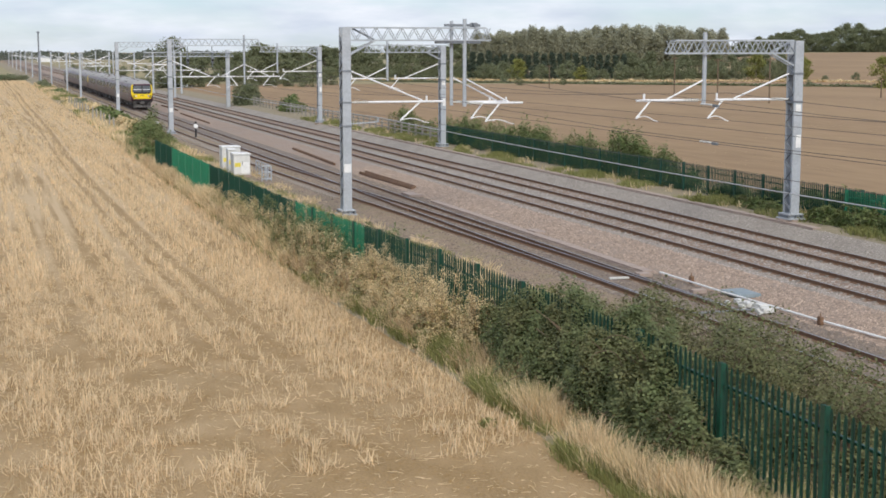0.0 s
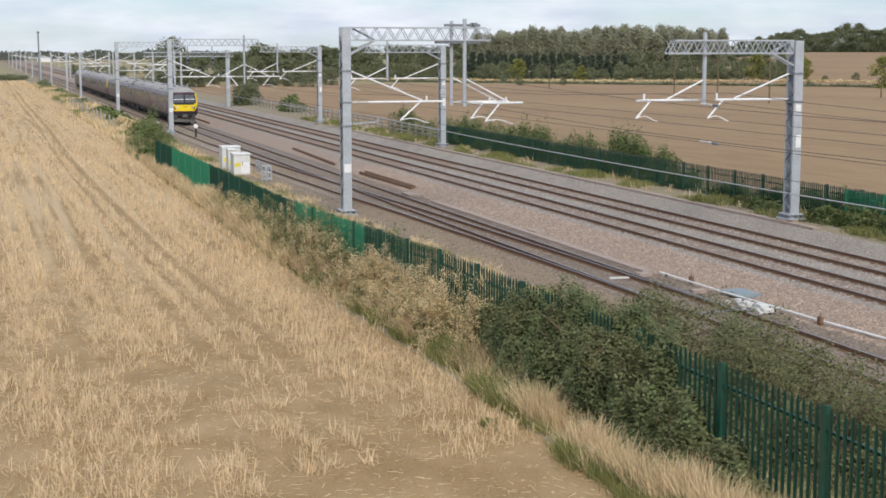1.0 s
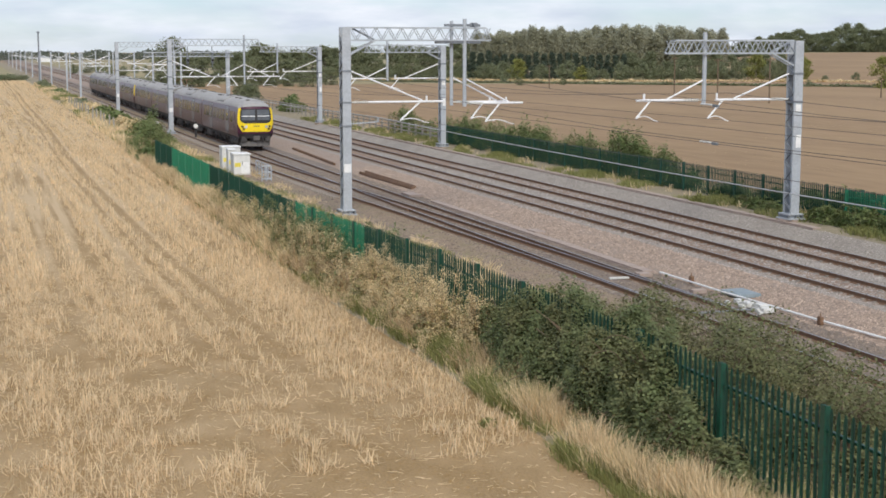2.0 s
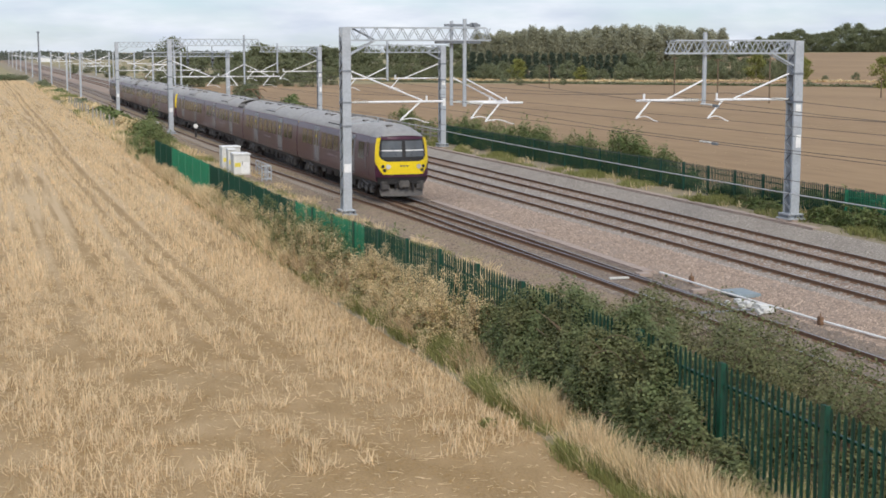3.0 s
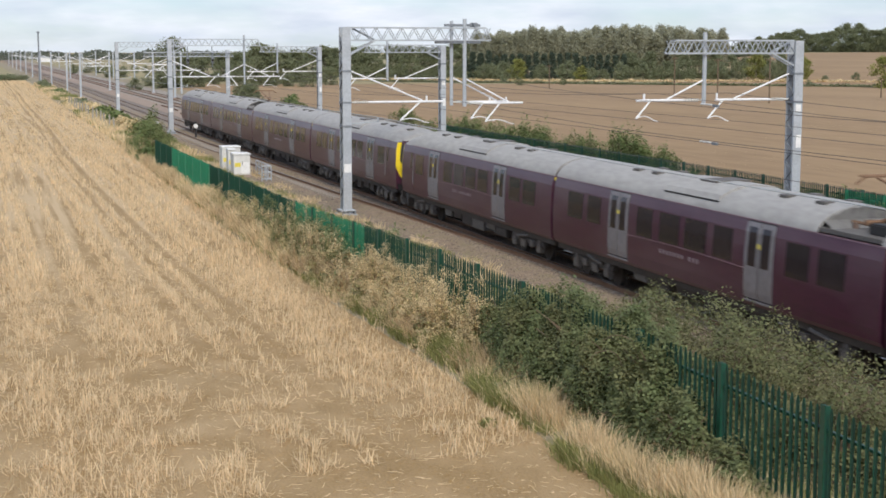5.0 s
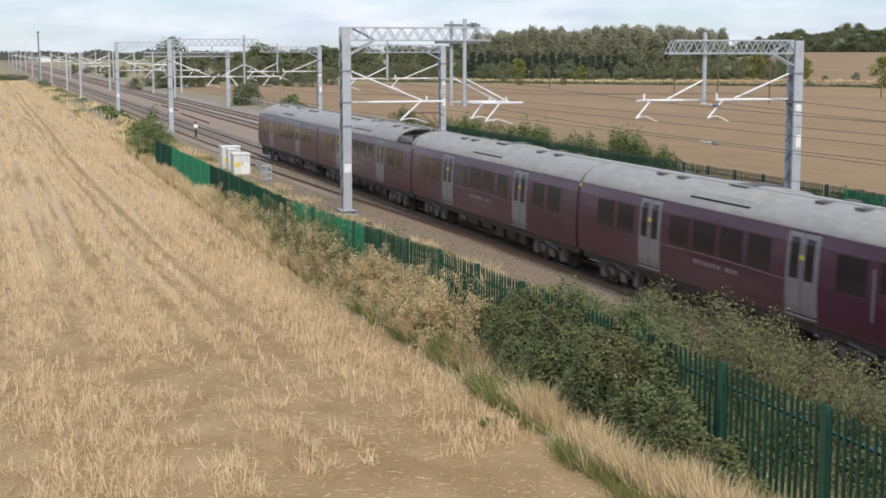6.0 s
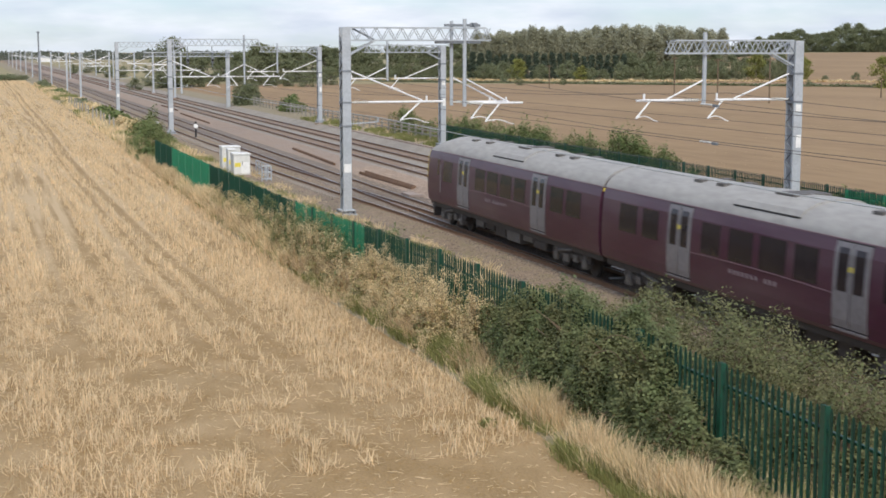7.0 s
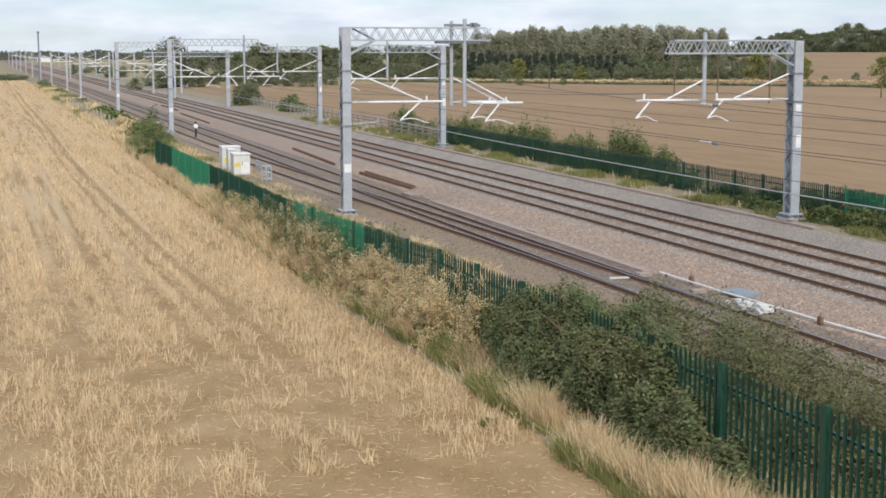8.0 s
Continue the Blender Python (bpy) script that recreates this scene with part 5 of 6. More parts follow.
def stubble():
    rng = np.random.default_rng(3)

    def patch(n, y0, y1, x0, tuft, h, w, spread, name, m, lean, flat, bare):
        y = y0 + (y1 - y0) * rng.random(n) ** 1.15
        row = rng.integers(0, 400, n)
        weight = rng.uniform(0.25, 1.0, 400)
        row = row[rng.random(n) < weight[row]]
        y = y[:len(row)]
        n = len(row)
        x = x0 + (row * 0.17) + rng.normal(0, 0.022, n)
        ok = x < np.array([edge(v) for v in y]) - 0.05
        x, y = x[ok], y[ok]
        dens = np.array([noise.noise((a * 0.35, b * 0.18, 4.0)) + 0.7 * noise.noise((a * 1.3, b * 0.9, 9.0)) for a, b in zip(x, y)])
        dens *= np.interp(y, (30, 60), (1.0, 0.2))
        thr = np.interp(y, (18, 23, 29, 38), bare) - np.interp(x, (4, 7), (0, 0.3)) * np.interp(y, (19, 22), (0, 1))
        # the drill rows left thin by the combine, and the two wheelings
        thin = np.array([noise.noise((a * 1.7, b * 0.02, 2.0)) + 0.4 * noise.noise((a * 2.4, b * 0.25, 6.0)) for a, b in zip(x, y)])
        furrow = (thin < np.interp(x, (2, 4.8, 6.5), (-0.12, -0.24, -0.5))) & (y > 30)
        wander = 5.75 + 0.12 * np.sin(y * 0.05) + np.interp(y, (100, 250), (0, 0.7))
        tram = (np.abs(x - wander) < 0.24) | (np.abs(x - wander + 0.75) < 0.13)
        keep = (dens > thr) & ~((tram | furrow) & (rng.random(len(x)) < np.interp(y, (60, 220), (0.98, 0.75))))
        x, y = x[keep], y[keep]
        base = np.stack([x, y, ground_of(np.stack([x, y], 1)) - 0.01], 1)
        base = np.repeat(base, tuft, 0)
        base[:, :2] += rng.normal(0, spread, (len(base), 2))
        hh = h * rng.uniform(0.4, 1.25, len(base))
        v = straws(rng, base, hh, w, lean, flat)
        stuff(name, cloud_mesh(name, v, BLADE_FACES, 4, m), "cut pale straw stubble standing in rows on soil", "stubble")

    patch(90000, 14, 46, -4, 7, 0.26, 0.014, 0.055, "stubble_near", STRAW, 0.62, 0.25, (0.22, 0.10, -0.08, -0.45))
    patch(105000, 46, 120, -14, 4, 0.23, 0.022, 0.04, "stubble_middle", STRAW, 0.22, 0.1, (0, 0, 0, -0.5))
    patch(95000, 120, 390, -28, 2, 0.17, 0.06, 0.08, "stubble_far", STRAW_FAR, 0.2, 0.1, (0, 0, 0, -0.5))
    # loose straw lying flat
    n = 9000
    x, y = rng.uniform(-3, 9, n), 14 + 46 * rng.random(n) ** 1.4
    ok = x < np.array([edge(v) for v in y])
    x, y = x[ok], y[ok]
    p = np.stack([x, y, ground_of(np.stack([x, y], 1)) + 0.012], 1)
    a = rng.uniform(0, np.pi, len(p))
    d = np.stack([np.cos(a), np.sin(a), rng.normal(0, 0.12, len(p))], 1) * rng.uniform(0.02, 0.09, len(p))[:, None]
    s = np.stack([-np.sin(a), np.cos(a), np.zeros(len(p))], 1) * 0.0045
    up = np.array([[0, 0, 0.006]])
    v = np.stack([p - d - s, p - d + s, p + d + s, p + d - s, p - d + up, p + d + up], 1).reshape(-1, 3)
    stuff("loose_straw", cloud_mesh("loose_straw", v, (6, [(0, 4, 5, 3), (1, 2, 5, 4)]), 4, STRAW), "loose broken straw lying flat on soil", "straw")
    # clods and flints
    n = 22000
    x, y = rng.uniform(-3, 8.6, n), rng.uniform(14, 50, n)
    p = np.stack([x, y, ground_of(np.stack([x, y], 1))], 1)
    r = (0.012 + 0.03 * rng.random(n) ** 3)[:, None, None]
    o = np.array([(1, 0, 0), (-1, 0, 0), (0, 1, 0), (0, -1, 0), (0, 0, 0.8), (0, 0, -0.6)])[None] * r * rng.uniform(0.7, 1.3, (n, 6, 1))
    v = (p[:, None] + o).reshape(-1, 3)
    tri = [(0, 2, 4), (2, 1, 4), (1, 3, 4), (3, 0, 4)]
    stuff("clods", cloud_mesh("clods", v, (6, tri), 3, SOIL), "small clods and stones on the soil", "soil clods")


def ballast_stones():
    rng = np.random.default_rng(8)
    tri = [(0, 2, 4), (2, 1, 4), (1, 3, 4), (3, 0, 4)]
    for name, x0, x1, n, m in (("pink_ballast_stones", 22.4, 25.6, 26000, STONE_P), ("grey_ballast_stones", 25.6, 33.0, 40000, STONE_G), ("brown_ballast_stones", 18.9, 22.4, 22000, STONE_D), ("cess_stones", 15.2, 19.0, 16000, STONE_D)):
        y = 22 + 75 * rng.random(n) ** 1.6
        x = rng.uniform(x0, x1, n)
        p = np.stack([x, y, ground_of(np.stack([x, y], 1))], 1)
        r = rng.uniform(0.025, 0.055, n)[:, None, None]
        o = np.array([(1, 0.2, 0), (-1, -0.1, 0.1), (0.1, 1, 0), (0, -1, 0.1), (0.1, 0, 0.75), (0, 0, -0.6)])[None] * r * rng.uniform(0.6, 1.4, (n, 6, 1))
        stuff(name, cloud_mesh(name, (p[:, None] + o).reshape(-1, 3), (6, tri), 3, m), "loose crushed granite ballast stones round the tracks", "ballast")


STONE_P = mat("pink_stone", (0.45, 0.35, 0.275), (0.33, 0.245, 0.185), 3.0, 0.9, island=0.45)
STONE_G = mat("grey_stone", (0.42, 0.375, 0.335), (0.29, 0.255, 0.225), 3.0, 0.9, island=0.45)
STONE_D = mat("brown_stone", (0.31, 0.25, 0.195), (0.19, 0.145, 0.11), 3.0, 0.9, island=0.45)


def grass(name, n, xr, yr, h, w, lean, m, label, thr=-0.2, seed=1, scale=0.5, tuft=6, spread=0.10):
    rng = np.random.default_rng(seed)
    y = rng.uniform(*yr, n)
    x = rng.uniform(*xr, n)
    ok = x > np.array([edge(v) for v in y]) + 0.1 + 0.45 * np.array([noise.noise((v * 0.7, 2.0, 7.0)) for v in y]) if xr[0] < 12 else np.ones(n, bool)
    x, y = x[ok], y[ok]
    dens = np.array([noise.noise((a * scale, b * scale * 0.6, seed * 3.1)) for a, b in zip(x, y)])
    ok = dens > thr
    x, y, dens = x[ok], y[ok], dens[ok]
    p = np.stack([x, y, ground_of(np.stack([x, y], 1)) - 0.02], 1)
    hh = np.repeat(h * (0.55 + 0.9 * np.clip(dens - thr, 0, 0.6)), tuft)
    p = np.repeat(p, tuft, 0)
    off = rng.normal(0, spread, (len(p), 2))
    p[:, :2] += off
    fan = np.arctan2(off[:, 1], off[:, 0]) + rng.normal(0, 0.5, len(p))
    v = blades(rng, p, hh * rng.uniform(0.5, 1.2, len(p)), w, lean, fan)
    return stuff(name, cloud_mesh(name, v, BLADE_FACES, 4, m), label, "grass")


def verge_grass():
    grass("fence_foot_grass", 3600, (9.3, 9.92), (38, 95), 0.75, 0.018, 0.45, RUSSET, "brownish dry grass against the green fence", -0.2, 21, 0.9, 10, 0.08)
    grass("russet_verge", 4200, (8.8, 9.9), (24, 75), 0.52, 0.014, 0.5, RUSSET, "rusty brown dry grass along the field edge", -0.05, 25, 0.8, 14, 0.07)
    grass("pale_bents", 1000, (8.7, 9.9), (16, 80), 0.95, 0.009, 0.3, DRYGRASS, "tall pale seeding grass stalks on the verge", 0.1, 26, 0.9, 6, 0.05)
    grass("green_verge_mid", 3600, (8.8, 9.9), (26, 75), 0.34, 0.018, 0.6, GRASS, "patches of green grass on the verge", 0.12, 27, 0.7, 12, 0.08)
    grass("green_verge_front", 7000, (8.3, 9.6), (14, 36), 0.36, 0.013, 0.6, GRASS, "lush green grass below the brambles", 0.0, 22, 0.7, 10, 0.09)
    grass("blond_verge_front", 1900, (8.75, 9.85), (13, 25.5), 0.70, 0.010, 0.5, DRYGRASS, "wispy blond grass below the brambles", 0.1, 23, 1.2, 11, 0.09)
    grass("blond_fence_foot", 1100, (8.95, 9.9), (13, 19.5), 0.62, 0.010, 0.5, DRYGRASS, "wispy blond grass at the fence foot", -0.4, 31, 1.1, 12, 0.09)
    grass("mixed_verge_grass", 2600, (8.6, 9.8), (24, 36), 0.42, 0.013, 0.55, GRASS, "yellowing green grass beside the brambles", -0.2, 29, 1.0, 11, 0.09)
    grass("far_field_stubble", 9000, (37, 130), (30, 260), 0.06, 0.04, 0.5, RUSSET, "sparse pale stubble across the far field", 0.0, 24, 0.2, 2, 0.2)
    grass("dry_grass_near", 1100, (8.5, 9.9), (12, 48), 0.6, 0.012, 0.5, DRYGRASS, "tall bleached dry grass along the field edge", 0.0, 11, 0.8, 12, 0.06)
    grass("green_grass_near", 3600, (8.8, 11.5), (12, 50), 0.34, 0.015, 0.6, GRASS, "low green grass at the foot of the fence", 0.0, 12, 0.6, 10)
    grass("dry_grass_mid", 6000, (9.0, 10.6), (46, 110), 0.85, 0.022, 0.45, DRYGRASS, "tall bleached dry grass on the verge", -0.05, 13, 0.5, 8)
    grass("cess_grass", 2600, (12.4, 16.5), (44, 110), 0.35, 0.02, 0.5, DRYGRASS, "thin dry grass beside the cess", 0.02, 28)
    grass("green_grass_mid", 6000, (9.2, 15.5), (48, 130), 0.4, 0.025, 0.45, GRASS, "rough green grass on the verge", 0.05, 14)
    grass("dry_grass_far", 9000, (9.8, 15.0), (105, 330), 0.75, 0.06, 0.4, DRYGRASS, "distant dry verge grass", -0.15, 15, 0.25)
    grass("green_grass_far", 6000, (10.2, 15.0), (105, 330), 0.7, 0.06, 0.4, GRASS, "distant rough green verge grass", 0.05, 16, 0.25)
    grass("bank_grass", 6000, (11.5, 17.0), (18, 60), 0.30, 0.016, 0.6, DRYGRASS, "thin dry grass on the cutting bank", 0.0, 17)
    grass("bank_green", 4500, (11.0, 17.4), (16, 60), 0.28, 0.018, 0.6, GRASS, "thin green weeds on the cutting bank", 0.05, 18)
    grass("far_side_grass", 9000, (33.3, 35.6), (42, 160), 0.34, 0.03, 0.5, GRASS, "green grass strip beside the far fence", -0.05, 19)
    grass("far_side_dry", 600, (33.3, 36.5), (42, 160), 0.5, 0.03, 0.5, DRYGRASS, "dry grass strip beside the far fence", 0.0, 20)


def mound_points(rng, n, a, b, c, rough, seed):
    """Points in the outer layer of a lumpy mound of half sizes a, b, c."""
    d = rng.normal(size=(n, 3))
    d[:, 2] = np.abs(d[:, 2]) * 1.1
    d /= np.linalg.norm(d, axis=1)[:, None]
    k = np.array([1 + rough * (noise.noise((p[0] * 2.2, p[1] * 2.2, p[2] * 2.2 + seed)) + 0.5 * noise.noise((p[0] * 6, p[1] * 6, p[2] * 6 + seed))) for p in d])
    r = k * (1 - 0.28 * rng.random(n) ** 2)
    return d * r[:, None] * np.array([[a, b, c]])


def bush(name, label, x, y, z, a, b, c, n, leaf, m, seed, rough=0.45, category="bush", group="bushes", canes=14, cane_m=None, shoots=0):
    rng = np.random.default_rng(seed)
    t = thing(name, label, category, group, pose(x, y, z))
    half = np.array([[a, b, c]])
    p = mound_points(rng, n, a, b, c, rough, seed * 1.7)
    out = p / half
    st = Build()
    # arching shoots that stand out of the mound, with leaves along them
    tops = mound_points(rng, shoots, a, b, c, rough, seed * 1.7)
    extra, face = [p], [out / (np.linalg.norm(out, axis=1)[:, None] + 1e-9)]
    for q in tops:
        o = q / half[0]
        o /= np.linalg.norm(o) + 1e-9
        d = o * rng.uniform(0.08, 0.3) + np.array([rng.normal(0, 0.25), rng.normal(0, 0.25), rng.uniform(0.05, 0.3)])
        prev = Vector(q * 0.75)
        for i in range(1, 8):
            u = i / 7
            e = q * 0.9 + d * u + np.array([0, 0, -0.45]) * u * u
            st.rod(prev, e, 0.008, 4, 0.006)
            prev = Vector(e)
            extra.append(e + rng.normal(0, 0.045, (5, 3)))
            face.append(np.tile(o, (5, 1)))
    pos, nrm = np.concatenate(extra), np.concatenate(face)
    part("foliage", cloud_mesh("foliage", facing_leaves(rng, pos, nrm, leaf), LEAF_FACES, 3, m), None, t)
    for i in range(canes):
        an = rng.uniform(0, 2 * math.pi)
        e = Vector((math.cos(an) * a * rng.uniform(0.3, 0.95), math.sin(an) * b * rng.uniform(0.3, 0.95), c * rng.uniform(0.6, 1.0)))
        mid = Vector((e.x * 0.4, e.y * 0.4, e.z * 0.8))
        st.rod((e.x * 0.1, e.y * 0.1, -0.15), mid, 0.02, 5, 0.014).rod(mid, e, 0.014, 5, 0.006)
    part("cane_tangle", st, cane_m or STEM, t)["kind"] = "stuff"
    return t


def plumed_weed(label, x, y, z, a, b, c, stalks, seed):
    """A stand of stalks that end in fluffy seed heads over dull green leaves."""
    rng = np.random.default_rng(seed)
    t = thing("seeding_weed", label, "weeds", "weed clumps", pose(x, y, z))
    tops = mound_points(rng, stalks, a, b, c, 0.6, seed * 1.3)
    st = Build()
    for q in tops:
        st.rod((q[0] * 0.35, q[1] * 0.35, -0.1), (q[0], q[1], q[2] - 0.05), 0.008, 4, 0.005)
    part("stalk_tangle", st, RUSSET, t)["kind"] = "stuff"
    k = 60
    u = np.tile(rng.random((stalks, k)) ** 0.8, 1)
    spread = 0.015 + 0.05 * np.sin(np.pi * np.clip(u, 0.05, 1)) * rng.uniform(0.7, 1.4, (stalks, 1))
    hair = tops[:, None] + np.stack([rng.normal(0, 1, (stalks, k)) * spread, rng.normal(0, 1, (stalks, k)) * spread, 0.08 - 0.26 * u], 2)
    hair = hair.reshape(-1, 3)
    part("seed_head", cloud_mesh("seed_head", facing_leaves(rng, hair, np.repeat(tops / (np.linalg.norm(tops, axis=1)[:, None] + 1e-9), k, 0), 0.036), LEAF_FACES, 3, SEED), None, t, "fluffy pale golden seed heads")["kind"] = "stuff"
    p = mound_points(rng, stalks * 20, a * 0.92, b * 0.92, c * 0.82, 0.6, seed * 1.3)
    p[:, 2] *= rng.uniform(0.35, 1.0, len(p))
    o = p / (np.linalg.norm(p, axis=1)[:, None] + 1e-9)
    part("foliage", cloud_mesh("foliage", facing_leaves(rng, p, o, 0.07), LEAF_FACES, 3, WEED), None, t)
    return t


def bramble():
    # the thicket that swallows the fence
    rows = ((10.05, 28.2, 0.6, 1.4, 1.4, 8000, 0.2), (10.0, 26.4, 0.8, 1.5, 1.72, 13000, 0.2), (10.05, 24.3, 0.85, 1.6, 1.88, 15000, 0.2), (10.05, 22.4, 0.85, 1.4, 1.95, 14000, 0.2), (9.9, 20.8, 0.7, 0.95, 1.85, 10000, 0.25), (10.2, 22.0, 0.6, 1.2, 2.05, 9000, 0.2), (10.2, 24.8, 0.6, 1.4, 1.95, 9000, 0.2),
            (9.7, 19.3, 0.55, 0.9, 1.2, 6000, 0.3), (9.75, 18.2, 0.4, 0.7, 0.85, 4000, 0.35), (9.8, 17.3, 0.3, 0.5, 0.5, 2000, 0.35),
            (11.3, 28.4, 1.2, 2.2, 1.5, 10000, 0.3), (11.6, 25.6, 1.5, 2.2, 1.85, 13000, 0.3), (11.9, 22.6, 1.6, 2.0, 1.95, 13000, 0.3), (13.3, 27.7, 1.6, 2.6, 1.85, 12000, 0.3), (13.6, 24.0, 1.7, 2.4, 1.95, 13000, 0.3),
            (12.6, 20.2, 1.6, 1.8, 1.8, 10000, 0.3), (14.9, 25.6, 1.2, 2.6, 1.7, 9000, 0.3), (14.6, 21.6, 1.3, 2.2, 1.75, 9000, 0.3), (12.4, 31.2, 1.1, 1.8, 1.2, 7000, 0.4), (13.8, 18.6, 1.4, 1.6, 1.2, 7000, 0.4))
    for i, (x, y, a, b, c, n, rough) in enumerate(rows):
        bush("bramble_bush", "dense dark green bramble thicket round the fence", x, y, ground_z(x, y) - 0.05, a, b, c, int(n * (1.8 if x < 11 else 1.45)), 0.056 if x < 11 else 0.06, BRAMBLE if x < 11 else BRAMBLE_DRY, 30 + i, rough + (0.1 if x < 11 else 0.28), "bramble", "brambles", 14, None, int(16 + 8 * a * b))


def seed_weeds():
    rows = ((9.5, 36.8, 0.75, 1.2, 1.45, 5000), (9.6, 34.4, 0.7, 1.0, 1.4, 4500), (9.5, 32.4, 0.75, 1.0, 1.45, 5000), (9.4, 30.6, 0.7, 1.0, 1.35, 4500), (9.7, 28.9, 0.45, 0.6, 1.35, 2500), (9.3, 39.5, 0.7, 1.3, 1.1, 3500),
            (9.4, 42, 0.6, 1.4, 1.75, 4600), (9.5, 45, 0.5, 1.6, 1.72, 4200), (9.5, 48.5, 0.5, 1.8, 1.62, 4200), (9.55, 52, 0.5, 1.9, 1.55, 4200), (9.6, 56, 0.5, 2.0, 1.45, 4000), (9.65, 60, 0.5, 2.2, 1.3, 3800), (9.6, 64.5, 0.45, 2.3, 1.1, 3400), (9.65, 70, 0.4, 2.6, 0.7, 2600), (9.7, 76, 0.4, 2.6, 0.6, 2200), (9.8, 84, 0.4, 3, 0.7, 2200))
    for i, (x, y, a, b, c, n) in enumerate(rows):
        z = ground_z(x, y) - 0.05
        plumed_weed("pale golden seeding willowherb clump by the fence", x, y, z, a, b, c * 1.03, n // 20 if y < 38 else n // 45, 60 + i)
        if y > 38:
            green = y < 54
            bush("weed_clump", "dark green leafy growth against the fence" if green else "olive green weed clump among dry stalks", x + 0.15, y + 0.3, z, a * 0.8, b, c * (0.92 if green else 0.8), n, 0.07, BRAMBLE if green else WEED, 80 + i, 0.6, "weeds", "weed clumps", 10)
    # green tufts on the verge between field and fence
    rng = random.Random(41)
    for i in range(22):
        y = 25.5 + i * 2.1 + rng.uniform(-0.8, 0.8)
        x = edge(y) + rng.uniform(0.3, 0.75)
        bush("verge_weed", "low leafy green weed on the verge", x, y, ground_z(x, y) - 0.03, rng.uniform(0.18, 0.34), rng.uniform(0.3, 0.8), rng.uniform(0.18, 0.42), 900, 0.06, LEAF_E if i % 3 else WEED, 400 + i, 0.8, "weeds", "weed clumps", 6)
    # low dry growth on the bank between fence and track
    for i, (x, y, a, b, c) in enumerate(((12.0, 35.5, 0.9, 2.0, 0.75), (13.4, 33.0, 1.0, 2.0, 0.6), (14.6, 36.5, 0.9, 2.2, 0.5), (12.8, 39.5, 1.0, 2.4, 0.6), (14.4, 31.0, 0.9, 1.6, 0.7), (13.4, 44.0, 1.0, 2.4, 0.5), (11.6, 50.0, 0.9, 2.4, 0.6), (15.2, 28.6, 0.7, 1.6, 0.6), (15.6, 22.5, 0.6, 1.8, 0.5), (15.3, 19.0, 0.7, 1.6, 0.6))):
        bush("bank_weed", "low brownish dry weeds on the railway bank", x, y, ground_z(x, y) - 0.05, a, b, c, 3000, 0.07, SEED if i % 2 else BRAMBLE_DRY, 250 + i, 0.7, "weeds", "weed clumps", 20, DRYGRASS)
    # green scrub between
    for i, (x, y, a, b, c) in enumerate(((10.6, 40.5, 0.9, 1.8, 1.75), (10.9, 44.5, 0.8, 1.6, 1.2), (11.6, 36.5, 0.8, 1.6, 0.9), (12.5, 34.0, 0.9, 1.5, 0.8))):
        bush("scrub_bush", "low dark green scrub behind the fence", x, y, ground_z(x, y) - 0.05, a, b, c, 4000, 0.09, BRAMBLE, 95 + i, 0.5)
    # shrubs beside the distant fence
    for i, (x, y, a, b, c, m) in enumerate(((11.3, 106, 1.5, 4.2, 2.7, LEAF_E), (10.6, 99, 0.8, 2.0, 1.0, LEAF_E), (13.2, 122, 1.2, 3.6, 1.3, LEAF_E), (12.9, 142, 1.2, 5, 1.2, SEED), (13.2, 152, 1.0, 4, 1.3, LEAF_E), (13.2, 170, 1.1, 6, 1.3, LEAF_E), (12.6, 185, 1.0, 5, 1.0, SEED),
                                            (13.2, 205, 1.0, 5, 1.0, LEAF_A), (13.0, 260, 1.0, 7, 1.0, LEAF_E), (12.9, 320, 1.2, 9, 1.2, LEAF_A), (4, 392, 8, 4, 1.4, LEAF_A), (-12, 396, 12, 5, 2.0, LEAF_A))):
        bush("roadside_shrub", "green shrub growing along the railway verge", x, y, ground_z(x, y) - 0.1, a, b, c, 9000 if y < 110 else 5000, 0.12 if y < 110 else 0.20 if y < 150 else 0.4, m, 110 + i, 0.6)


